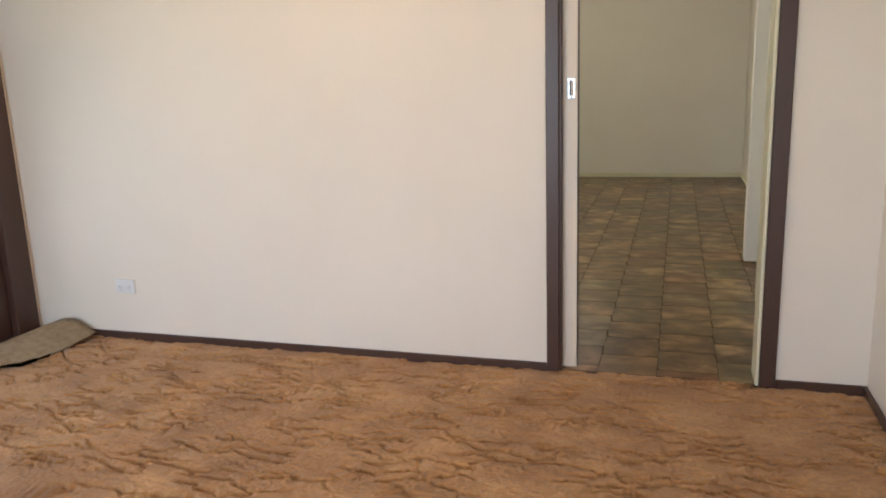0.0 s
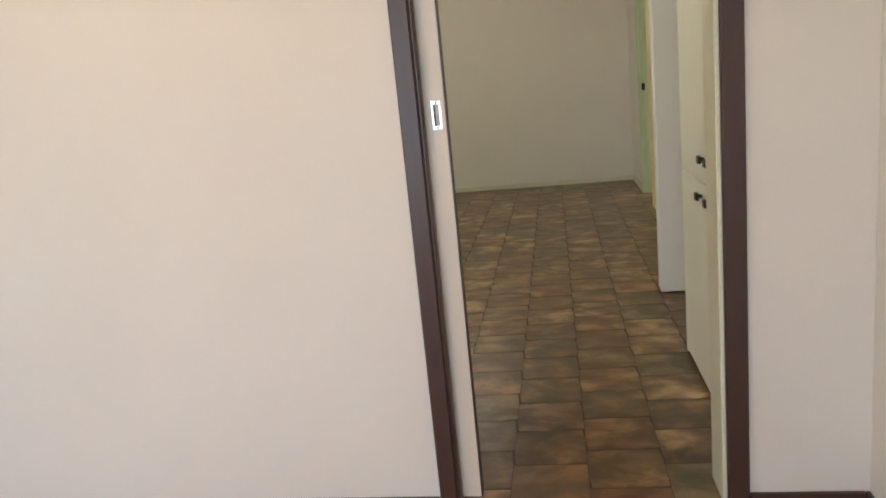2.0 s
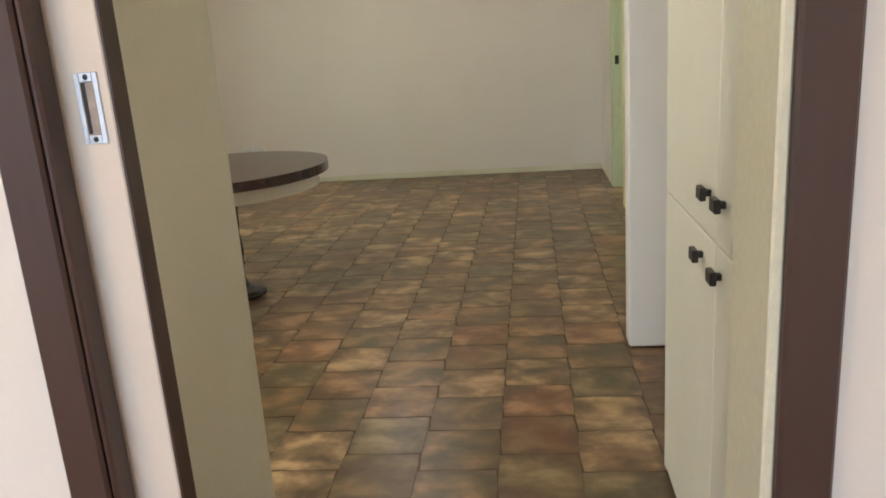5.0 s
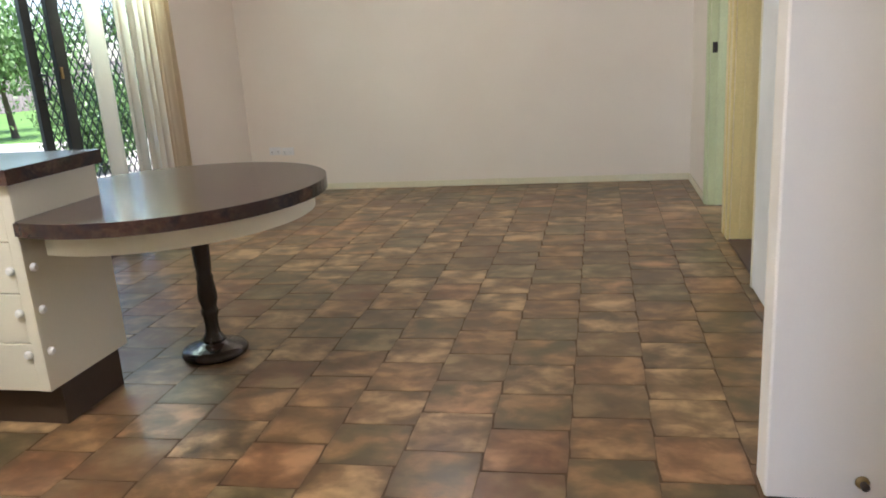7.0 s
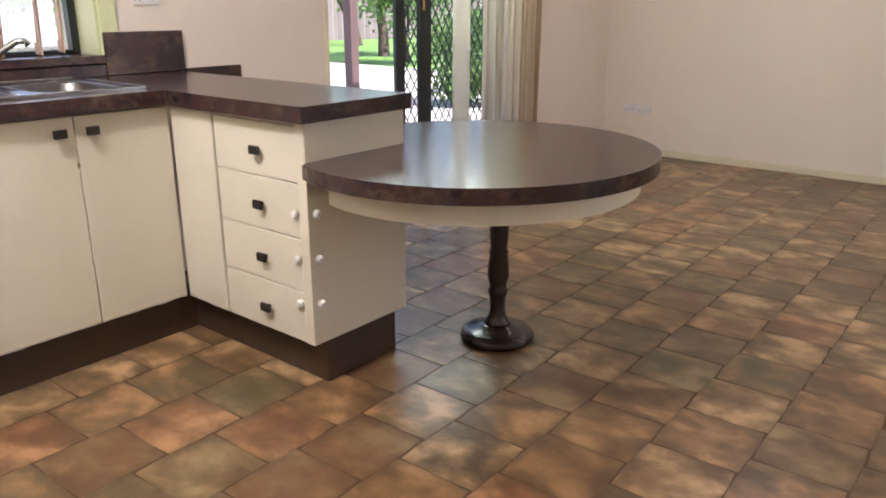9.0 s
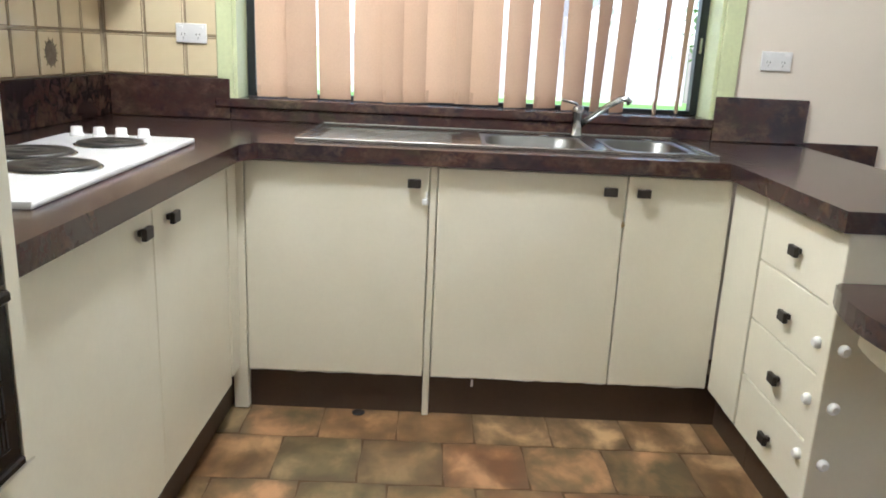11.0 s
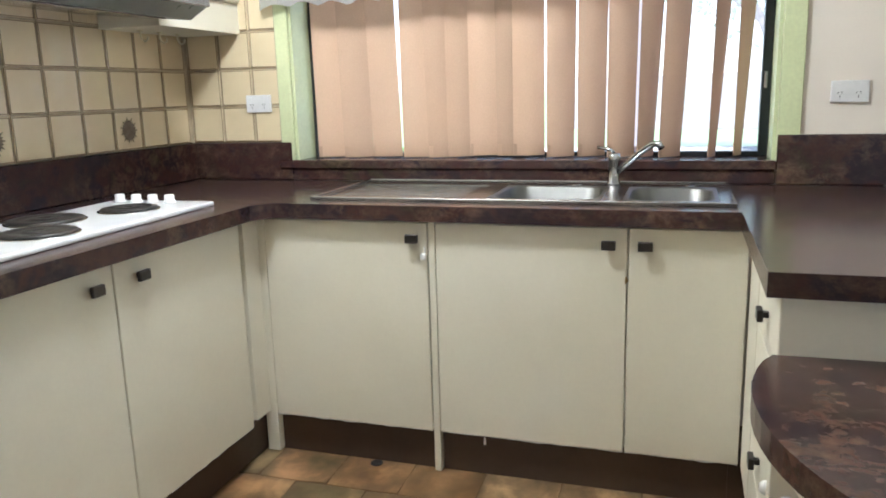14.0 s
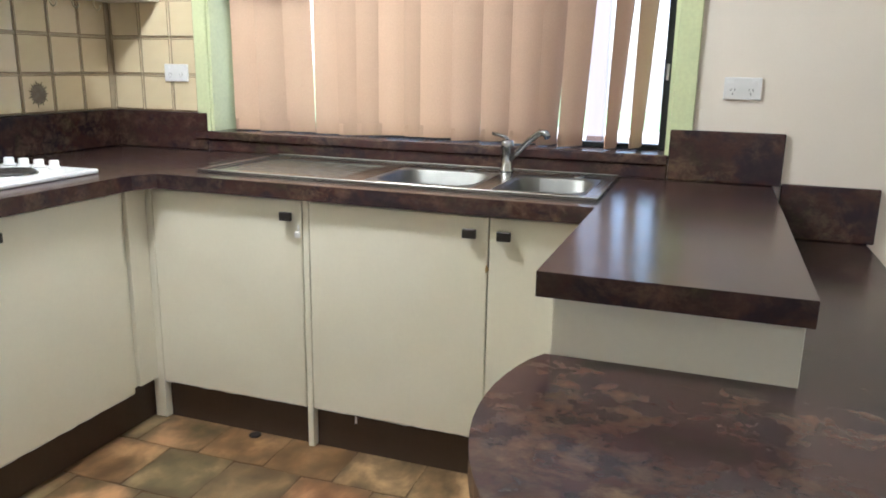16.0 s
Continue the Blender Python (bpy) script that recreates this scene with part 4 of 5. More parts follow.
cupboard("corner_filler", "cream painted blank panel in the peninsula's inner corner", "-x", -2.197, -1.9475, PF, 0.425, [(-2.197, -1.953, None)], PK)
for zl in (0.585, 0.437, 0.287):
    lock = thing("child_lock", "clear plastic child lock stuck on a drawer's edge", "child lock", "drawer child locks", (-1.489, 6.40, zl))
    part("catch", moved(turned([(0.015, 0), (0.015, 0.008), (0.009, 0.016)], 14), pose(0, 0, 0, 0, 90, 0)), CLEAR_PLASTIC, lock)
    part("strap", moved(turned([(0.015, 0), (0.015, 0.008), (0.009, 0.016)], 14), pose(-0.058, -0.0302, -0.004, 90)), CLEAR_PLASTIC, lock)
lock = thing("child_lock", "white plastic child lock stuck on a cupboard door", "child lock", "", (SF, 5.392, 0.752))
part("catch", box(0.0005, 0.014, -0.010, 0.010, -0.010, 0.012, 0.004), WHITE_PLASTIC, lock)
part("arm", box(0.004, 0.010, 0.002, 0.008, 0.0125, 0.034, 0.002), WHITE_PLASTIC, lock)

solid("kickboard", box(-2.36, -2.1055, 4.60, 4.752, 0.001, 0.1585), KICK, "dark brown kickboard in the cupboard corner", "kickboard")
fleck = solid("paint_fleck", prism([(-0.004, -0.014), (0.005, -0.010), (0.004, 0.012), (-0.003, 0.016)], 0, 0.0014), WHITE_ENAMEL, "small white paint run on the brown kickboard", "paint fleck")
fleck.matrix_basis = Matrix.Translation((SK + 0.0002, 5.575, 0.118)) @ Matrix.Rotation(math.pi / 2, 4, "Z") @ Matrix.Rotation(math.pi / 2, 4, "X")
solid("kickboard", boxes((-2.30, SK - 0.0005, 6.3385, 6.46, 0.001, 0.1585), (SK - 0.0005, -2.1975, PK, 6.46, 0.001, 0.1585)), KICK, "dark brown kickboard in the peninsula's inner corner", "kickboard")
# ---- oven tower ----
def oven_tower():
    c = thing("oven_tower", "tall cream painted cupboard housing the black wall oven", "cupboard")
    x0, x1, f = -0.876, -0.305, 4.84
    part("side_panel", box(x0, x0 + 0.018, TY + 0.002, f - 0.002, 0.002, 2.2, 0.002), CABINET, c)
    part("side_panel", box(x1 - 0.018, x1, TY - 0.002, f - 0.002, 0.002, 2.2, 0.002), CABINET, c)
    part("body", boxes((x0 + 0.019, x1 - 0.019, TY - 0.002, f - 0.022, 0.10, 0.60), (x0 + 0.019, x1 - 0.019, TY - 0.002, f - 0.022, 1.50, 2.2), (x0 + 0.019, x1 - 0.019, TY - 0.002, TY + 0.02, 0.6, 1.5)), CABINET, c)
    part("kickboard", box(x0 + 0.019, x1 - 0.019, TY, f - 0.05, 0.003, 0.099), KICK, c)
    part("front_frame", boxes((x0, x0 + 0.034, f - 0.0015, f + 0.002, 0.597, 1.51), (x1 - 0.034, x1, f - 0.0015, f + 0.002, 0.597, 1.51), (x0 + 0.035, x1 - 0.035, f - 0.02, f + 0.002, 0.597, 0.607), bevel=0.0008), CABINET, c)
    d = part("door", box(x0 + 0.001, x1 - 0.001, f - 0.018, f, 0.10, 0.592, 0.0025), CABINET, c)
    knob(d, (x1 - 0.07, f, 0.50), 180)
    d = part("door", box(x0 + 0.001, x1 - 0.001, f - 0.018, f, 1.512, 2.198, 0.0025), CABINET, c)
    knob(d, (x1 - 0.07, f, 1.57), 180)
    return c


oven_tower()


def wall_oven():
    o = thing("wall_oven", "black enamel wall oven with a dark glass door", "oven")
    x0, x1, f = -0.820, -0.343, 4.8425
    part("casing", box(x0 + 0.02, x1 - 0.02, 4.20, f - 0.002, 0.612, 1.488), BLACK_GLASS, o)
    part("control_panel", box(x0, x1, f - 0.001, f + 0.010, 1.318, 1.49, 0.004), BLACK_GLASS, o)
    part("panel_trim", box(x0, x1, f - 0.001, f + 0.014, 1.308, 1.317, 0.002), HANDLE, o)
    for i in range(4):
        k = part("knob", moved(turned([(0.019, 0), (0.019, 0.006), (0.014, 0.008), (0.013, 0.024), (0.010, 0.026)], 20), pose(x0 + 0.065 + 0.085 * i, f + 0.010, 1.418, -90)), BLACK_GLASS, o, "black knob with a chrome ring")
        part("ring", moved(turned([(0.0205, 0), (0.0205, 0.003), (0.019, 0.004)], 20), pose(x0 + 0.065 + 0.085 * i, f + 0.0102, 1.418, -90)), CHROME, k)
        part("mark", box(x0 + 0.058 + 0.085 * i, x0 + 0.072 + 0.085 * i, f + 0.0101, f + 0.0105, 1.378, 1.381), WHITE_PLASTIC, o)
    part("lettering_bar", box(x0 + 0.022, x0 + 0.075, f + 0.0101, f + 0.0106, 1.336, 1.342), STEEL, o)
    door = part("door", box(x0, x1, f - 0.001, f + 0.0035, 0.884, 1.288, 0.001), BLACK_GLASS, o)
    for dx0, dx1, dz0, dz1 in ((x0, x0 + 0.075, 0.884, 1.288), (x1 - 0.075, x1, 0.884, 1.288), (x0 + 0.0755, x1 - 0.0755, 1.216, 1.288), (x0 + 0.0755, x1 - 0.0755, 0.884, 1.006)):
        part("door_rail", box(dx0, dx1, f + 0.0036, f + 0.012, dz0, dz1, 0.003), BLACK_GLASS, door)
    part("glass", box(x0 + 0.072, x1 - 0.072, f + 0.004, f + 0.009, 1.003, 1.219), OVEN_GLASS, door, "dark reflecting oven glass")
    part("handle", box(x0 + 0.055, x1 - 0.055, f + 0.012, f + 0.024, 0.974, 0.999, 0.005), HANDLE, door, "long dark handle bar")
    part("trim", box(x0 + 0.06, x1 - 0.06, f + 0.012, f + 0.015, 1.222, 1.244, 0.001), HANDLE, door)
    part("hinge_bar", box(x0 + 0.030, x0 + 0.046, f + 0.012, f + 0.018, 0.888, 1.092, 0.002), HANDLE, door)
    part("screw", moved(turned([(0.006, 0), (0.004, 0.006)], 12), pose(x0 + 0.012, f + 0.012, 1.272, -90)), CHROME, door)
    g = part("grille_panel", box(x0, x1, f - 0.001, f + 0.010, 0.618, 0.876, 0.003), BLACK_GLASS, o)
    part("lip", box(x0, x1, f - 0.001, f + 0.020, 0.862, 0.880, 0.004), BLACK_GLASS, o)
    part("lip", box(x0, x1, f - 0.001, f + 0.016, 0.612, 0.626, 0.003), BLACK_GLASS, o)
    for zr in (0.650, 0.702, 0.754):
        part("louvre", boxes(*[(x0 + 0.03 + 0.0095 * k, x0 + 0.0342 + 0.0095 * k, f + 0.0098, f + 0.0108, zr + 0.004, zr + 0.046) for k in range(44)]), DARK, g)
        part("rib", box(x0 + 0.025, x1 - 0.025, f + 0.010, f + 0.0116, zr - 0.002, zr + 0.001, 0.0005), BLACK_GLASS, g)
    return o


wall_oven()

# ---- cooktop ----
def cooktop():
    c = thing("cooktop", "white enamel electric cooktop with four black plates, let into the worktop", "cooktop", at=(0, 0, 0))
    c.matrix_basis = Matrix.Translation((-1.62, 4.53, 0)) @ Matrix.Rotation(radians(1.8), 4, "Z") @ Matrix.Translation((1.62, -4.53, 0)) @ Matrix.Translation((0.012, -0.012, 0))
    part("plate_top", box(-2.100, -1.13, 4.345, 4.728, 0.9205, 0.936, 0.006, 2), WHITE_ENAMEL, c)
    for x, y, r in ((-1.30, 4.43, 0.080), (-1.485, 4.60, 0.092), (-1.665, 4.455, 0.100), (-1.885, 4.565, 0.082)):
        hp = part("hotplate", moved(turned([(r, 0.936), (r + 0.004, 0.940), (r, 0.946), (r * 0.75, 0.9475), (r * 0.72, 0.9455), (r * 0.42, 0.9455), (r * 0.4, 0.9475), (r * 0.15, 0.9475), (r * 0.13, 0.945)], 36), pose(x, y, 0)), IRON, c, "black cast iron hotplate")
        part("ring", moved(turned([(r + 0.010, 0.9358), (r + 0.010, 0.9385), (r + 0.003, 0.9395)], 36), pose(x, y, 0)), CHROME, hp, "thin steel ring")
    for i in range(4):
        part("knob", moved(turned([(0.020, 0.936), (0.020, 0.942), (0.016, 0.944), (0.0155, 0.961), (0.013, 0.963)], 20), pose(-2.045, 4.405 + 0.064 * i, 0)), WHITE_PLASTIC, c)
    return c


cooktop()

# ---- sink ----
def sink():
    s = thing("sink", "stainless steel double bowl sink with drainer, let into the worktop", "sink")
    x0, x1, y0, y1, z = -2.785, -2.262, 4.965, 6.330, 0.9215
    bowls = ((5.57, 5.935), (6.00, 6.285))
    bx0, bx1 = -2.66, -2.315
    zt = z + 0.005
    part("deck", boxes((x0, bx0, y0, y1, z, zt), (bx1, x1, y0, y1, z, zt), (bx0, bx1, 5.50, bowls[0][0], z, zt), (bx0, bx1, bowls[0][1], bowls[1][0], z, zt), (bx0, bx1, bowls[1][1], y1, z, zt), (bx0, bx1, y0, y0 + 0.03, z, zt)), STEEL, s)
    part("rim", boxes((x0, x0 + 0.012, y0, y1, zt - 0.001, zt + 0.005), (x1 - 0.012, x1, y0, y1, zt - 0.001, zt + 0.005), (x0 + 0.012, x1 - 0.012, y0, y0 + 0.012, zt - 0.001, zt + 0.005), (x0 + 0.012, x1 - 0.012, y1 - 0.012, y1, zt - 0.001, zt + 0.005), bevel=0.002), STEEL, s)
    drain = boxes((bx0, bx1, y0 + 0.03, 5.50, z - 0.0008, z + 0.0012))
    for i in range(9):
        xx = bx0 + 0.03 + i * 0.036
        part("ridge", box(xx, xx + 0.012, y0 + 0.06, 5.47, z + 0.0013, z + 0.0026, 0.0006), STEEL, s)
    part("drainer", drain, STEEL, s)
    for b0, b1 in bowls:
        mx, my, hw, hh = (bx0 + bx1) / 2, (b0 + b1) / 2, (bx1 - bx0) / 2, (b1 - b0) / 2

        def rounded(shrink, r, zz, bm):
            pts = []
            for cx, cy, a0 in ((1, 1, 0), (-1, 1, 90), (-1, -1, 180), (1, -1, 270)):
                for k in range(7):
                    a = radians(a0 + 15 * k)
                    pts.append((cx * (hw - shrink - r) + r * math.cos(a), cy * (hh - shrink - r) + r * math.sin(a)))
            return pts, [bm.verts.new((mx + x, my + y, zz)) for x, y in pts]

        bm = bmesh.new()
        flat, inner = rounded(0.012, 0.075, zt - 0.0004, bm)
        rect = []
        for x, y in flat:
            t = min(hw / max(abs(x), 1e-6), hh / max(abs(y), 1e-6))
            rect.append(bm.verts.new((mx + x * t, my + y * t, zt - 0.0002)))
        rings = [rect, inner, rounded(0.017, 0.072, zt - 0.006, bm)[1], rounded(0.028, 0.07, 0.80, bm)[1], rounded(0.045, 0.06, 0.782, bm)[1]]
        for p, q in zip(rings, rings[1:]):
            for k in range(28):
                bm.faces.new((p[k], p[(k + 1) % 28], q[(k + 1) % 28], q[k])).smooth = True
        bm.faces.new(rings[-1])
        bb = part("bowl", bm, BOWL_STEEL, s)
        part("waste", moved(turned([(0.035, 0.7825), (0.035, 0.785), (0.028, 0.7845)], 22), pose(mx, my, 0)), CHROME, bb)
        part("overflow_cap", moved(turned([(0.022, zt), (0.022, zt + 0.002), (0.016, zt + 0.004)], 18), pose(bx0 - 0.03, my + 0.06, 0)), CHROME, s, "round steel plug cap")
    return s


sink()


def mixer_tap():
    t = thing("mixer_tap", "chrome mixer tap with a raised swivel spout behind the sink", "tap")
    x, y, z = -2.715, 5.94, 0.9268
    part("body", moved(turned([(0.026, 0), (0.026, 0.006), (0.020, 0.012), (0.019, 0.075), (0.022, 0.085), (0.022, 0.105), (0.016, 0.112)], 22), pose(x, y, z)), CHROME, t)
    part("spout", tube([(x + 0.004, y + 0.012, z + 0.045), (x + 0.03, y + 0.045, z + 0.075), (x + 0.07, y + 0.10, z + 0.125), (x + 0.09, y + 0.135, z + 0.150), (x + 0.10, y + 0.155, z + 0.150), (x + 0.107, y + 0.165, z + 0.136)], 0.0115, 14), CHROME, t)
    part("lever", tube([(x, y, z + 0.112), (x - 0.004, y - 0.01, z + 0.122), (x - 0.012, y - 0.06, z + 0.132)], 0.006), CHROME, t)
    return t


mixer_tap()

# ---- range hood and overhead cupboard ----
def range_hood():
    h = thing("range_hood", "grey-green enamel slide-out range hood under the wall cupboard", "range hood")
    bm = bmesh.new()
    prof = [(TY + 0.009, 1.575), (4.53, 1.535), (4.60, 1.575), (4.60, 1.60), (TY + 0.009, 1.64)]
    a = [bm.verts.new((-2.30, y, z)) for y, z in prof]
    b = [bm.verts.new((-1.15, y, z)) for y, z in prof]
    bm.faces.new(a)
    bm.faces.new(b[::-1])
    for i in range(5):
        bm.faces.new((a[i], b[i], b[(i + 1) % 5], a[(i + 1) % 5]))
    part("canopy", bm, surface("hood_grey_green_enamel", (0.20, 0.22, 0.20), 0.3, scale=4), h)
    part("filter", moved(box(-2.2, -1.25, -0.19, 0.16, -0.006, -0.001, 0.002), Matrix.Translation((0, 4.345, 1.554)) @ Matrix.Rotation(radians(-5.6), 4, "X")), STEEL, h)
    part("front_lip", box(-2.30, -1.15, 4.6005, 4.612, 1.573, 1.602, 0.003), STEEL, h)
    return h


range_hood()
wc = thing("wall_cupboard", "cream painted wall cupboard above the hood", "cupboard")
part("body", box(WX + 0.008, -0.880, TY + 0.009, 4.395, 1.645, 2.2, 0.002), CABINET, wc)
part("side_box", box(WX + 0.008, -2.305, TY + 0.009, 4.395, 1.525, 1.6445, 0.002), CABINET, wc)
for i in range(3):
    x = WX + 0.02 + i * 0.645
    d = part("door", box(x, x + 0.64, 4.3955, 4.412, 1.65, 2.195, 0.002), CABINET, wc)
    knob(d, (x + 0.59, 4.412, 1.69), 180)

power_point((WX + 0.0125, 4.465, 1.240), 90, "white power point on the cream wall tiles")
power_point((WX, 6.697, 1.233), 90, "white double power point above the peninsula worktop")

wall_hook = thing("wall_hook", "small white plastic hook screwed to the cream wall", "hook", "", (WX, 7.09, 1.515))
part("base", moved(turned([(0.012, 0.0), (0.012, 0.004), (0.008, 0.006)], 16), pose(0, 0, 0, 0, 90, 0)), WHITE_PLASTIC, wall_hook)
part("stem", tube([(0.004, 0, 0.004), (0.016, 0, -0.004), (0.026, 0, -0.012), (0.034, 0, -0.006), (0.036, 0, 0.004)], 0.003, 8), HANDLE, wall_hook, "dark metal hook")

# ---- pantry ----
def pantry():
    p = thing("pantry_cupboard", "tall cream painted pantry with four flush doors and square dark knobs", "cupboard")
    f, y0, y1 = 0.757, DK + 0.03, 5.255
    part("body", box(f + 0.02, 1.40, y0 - 0.02, y1 - 0.03, 0.05, 2.2), CABINET, p)
    part("kickboard", box(f + 0.045, 1.39, y0, y1 - 0.035, 0.002, 0.049), KICK, p)
    part("side_panel", box(f + 0.003, 1.41, y1 - 0.029, y1, 0.004, 2.2, 0.003), CABINET, p)
    mid = 4.663
    for z0, z1, kz, ka, kb in ((0.028, 0.850, 0.800, 0.045, 0.120), (0.856, 2.19, 0.948, 0.064, 0.058)):
        for a, b, k in ((y0, mid, mid - ka), (mid, y1 - 0.03, mid + kb)):
            d = part("door", box(f, f + 0.018, a + 0.002, b - 0.002, z0, z1, 0.0025), CABINET, p)
            knob(d, (f, k, kz), 270)
    return p


pantry()


# ---- ceiling lamps ----
SHADE, _n, _l, _b = node_material("glowing_opal_glass")
_b.inputs["Base Color"].default_value = (0.85, 0.82, 0.75, 1)
_b.inputs["Emission Color"].default_value = (1.0, 0.85, 0.65, 1)
_b.inputs["Emission Strength"].default_value = 6.0
for lamp_name, (lx, ly, lz), lamp_power, lamp_colour in LAMPS:
    if lamp_name == "dining_lamp":
        lz += 0.13
        fitting = thing("pendant_lamp", "bare warm bulb in a dark socket hanging from a cord", "pendant lamp", "", (lx, ly, lz))
        part("bulb", turned([(0.006, -0.075), (0.026, -0.066), (0.034, -0.045), (0.030, -0.018), (0.016, 0.006), (0.014, 0.020)], 20), SHADE, fitting, "glowing bulb")
        part("socket", turned([(0.018, 0.0201), (0.021, 0.025), (0.020, 0.075), (0.008, 0.085)], 18), DARK, fitting, "dark bulb socket")
        part("cord", tube([(0, 0, 0.0851), (0, 0, CEIL - lz - 0.02)], 0.004, 8), DARK, fitting)
        part("ceiling_rose", turned([(0.045, CEIL - lz - 0.022), (0.05, CEIL - lz)], 20), WHITE_PLASTIC, fitting)
        continue
    fitting = thing("ceiling_lamp", "round opal glass ceiling lamp, switched on", "ceiling lamp", "ceiling lamps", (lx, ly, CEIL))
    part("base", turned([(0.10, -0.012), (0.11, 0.0)], 28), WHITE_PLASTIC, fitting)
    part("shade", turned([(0.09, -0.055), (0.14, -0.045), (0.165, -0.025), (0.165, -0.013)], 32), SHADE, fitting, "glowing opal glass shade")

# cup hooks under the wall cupboard, and marks of wear
for i in range(3):
    hk = thing("cup_hook", "cream plastic cup hook under the wall cupboard", "hook", "cup hooks", (-2.42 - 0.11 * i, 4.22, 1.5245))
    part("stem", tube([(0, 0, 0), (0, 0, -0.02), (0, 0.006, -0.034), (0, 0.018, -0.042), (0, 0.030, -0.036), (0, 0.034, -0.024)], 0.0035, 8), TRIM_CREAM, hk)
    part("base", turned([(0.011, -0.003), (0.011, 0.0)], 16), TRIM_CREAM, hk)
cap = thing("bottle_cap", "small flattened dark cap lying on the floor tiles by the kickboard", "cap", at=(-2.205, 5.19, 0.0005))
part("disc", turned([(0.019, 0), (0.021, 0.004), (0.015, 0.006)], 18), DARK, cap)
part("rim", turned([(0.0215, 0.001), (0.0225, 0.003), (0.0212, 0.0045)], 18), HANDLE, cap)
chip = solid("paint_chip", prism([(-0.004, -0.012), (0.006, 0.0), (-0.002, 0.016), (-0.006, 0.002)], 0, 0.0012), BRASS, "bare brown chip in the cupboard door's paint", "paint chip")
chip.matrix_basis = Matrix.Translation((SF + 0.0002, 6.028, 0.703)) @ Matrix.Rotation(math.pi / 2, 4, "Z") @ Matrix.Rotation(math.pi / 2, 4, "X")

# ---- sliding door, blinds ----
slider = tagged(new("door_5"), "dark aluminium sliding glass door with a diamond grille security screen", "sliding door", kind="structure")
SX = WX - 0.12
part("frame", boxes((SX - 0.06, WX + 0.004, SL_Y0 + 0.0, SL_Y0 + 0.03, 0, 2.08), (SX - 0.06, WX + 0.004, SL_Y1 - 0.03, SL_Y1, 0, 2.08), (SX - 0.06, WX + 0.004, SL_Y0 + 0.03, SL_Y1 - 0.03, 2.03, 2.079), bevel=0.003), TRIM_CREAM, slider, "cream painted reveal")
part("track", box(SX - 0.06, WX + 0.002, SL_Y0 + 0.03, SL_Y1 - 0.03, -0.003, 0.022, 0.003), ALU_DARK, slider)
def sash(x, y0, y1, name):
    s = part(name, boxes((x - 0.016, x + 0.016, y0, y0 + 0.106, 0.023, 2.029), (x - 0.016, x + 0.016, y1 - 0.062, y1, 0.023, 2.029), (x - 0.016, x + 0.016, y0 + 0.106, y1 - 0.062, 0.023, 0.11), (x - 0.016, x + 0.016, y0 + 0.106, y1 - 0.062, 1.97, 2.029), bevel=0.003), ALU_DARK, slider)
    return s
# glass leaf slid open over the fixed leaf
g1 = sash(SX + 0.03, 8.545, SL_Y1 - 0.032, "fixed_leaf")
part("pane", box(SX + 0.027, SX + 0.033, 8.651, SL_Y1 - 0.094, 0.11, 1.97), GLASS, g1).visible_shadow = False
part("latch", box(SX + 0.0465, SX + 0.056, 8.560, 8.580, 1.165, 1.235, 0.002), BRASS, g1, "worn brass latch")
# security screen, partly open
g2 = part("screen_stile", box(SX - 0.050, SX - 0.022, 8.400, 8.478, 0.023, 2.029, 0.003), ALU_DARK, slider)
part("screen_handle", boxes((SX - 0.022, SX + 0.030, 8.438, 8.450, 1.040, 1.054), (SX - 0.022, SX + 0.030, 8.438, 8.450, 1.186, 1.20), (SX + 0.030, SX + 0.040, 8.436, 8.452, 1.040, 1.20), bevel=0.002), ALU_DARK, slider, "black pull handle")


def lattice(y0, y1, z0, z1, x):
    """Diamond grille: crossed flat bars clipped to the panel, with small rosettes at the crossings."""
    bm = bmesh.new()
    w, pitch = 0.0027, 0.070
    h = z1 - z0
    slope = 1.55
    k = y0 - h / slope
    while k < y1:
        for sgn in (1, -1):
            ya, yb = (k, k + h / slope) if sgn > 0 else (k + h / slope, k)
            lo, hi = 0.0, 1.0
            dy = yb - ya
            t0, t1 = sorted(((y0 - ya) / dy, (y1 - ya) / dy))
            lo, hi = max(lo, t0), min(hi, t1)
            if hi - lo < 0.01:
                continue
            pa = Vector((x, ya + dy * lo, z0 + h * lo))
            pb = Vector((x, ya + dy * hi, z0 + h * hi))
            d = (pb - pa).normalized()
            n = Vector((0, -d.z, d.y)) * w
            o = Vector((0.003, 0, 0))
            v = [bm.verts.new(p) for p in (pa - n - o, pa + n - o, pb + n - o, pb - n - o, pa - n + o, pa + n + o, pb + n + o, pb - n + o)]
            for q in ((0, 1, 2, 3), (7, 6, 5, 4), (0, 4, 5, 1), (1, 5, 6, 2), (2, 6, 7, 3), (3, 7, 4, 0)):
                bm.faces.new([v[i] for i in q])
        k += pitch
    return bm


part("grille", lattice(8.479, 9.60, 0.11, 1.97, SX - 0.036), MESH_BLACK, slider, "black diamond security grille")
part("screen_frame", boxes((SX - 0.050, SX - 0.022, 9.60, 9.66, 0.023, 2.029), (SX - 0.050, SX - 0.022, 8.478, 9.60, 0.023, 0.10), (SX - 0.050, SX - 0.022, 8.478, 9.60, 1.98, 2.029), bevel=0.002), ALU_DARK, slider)


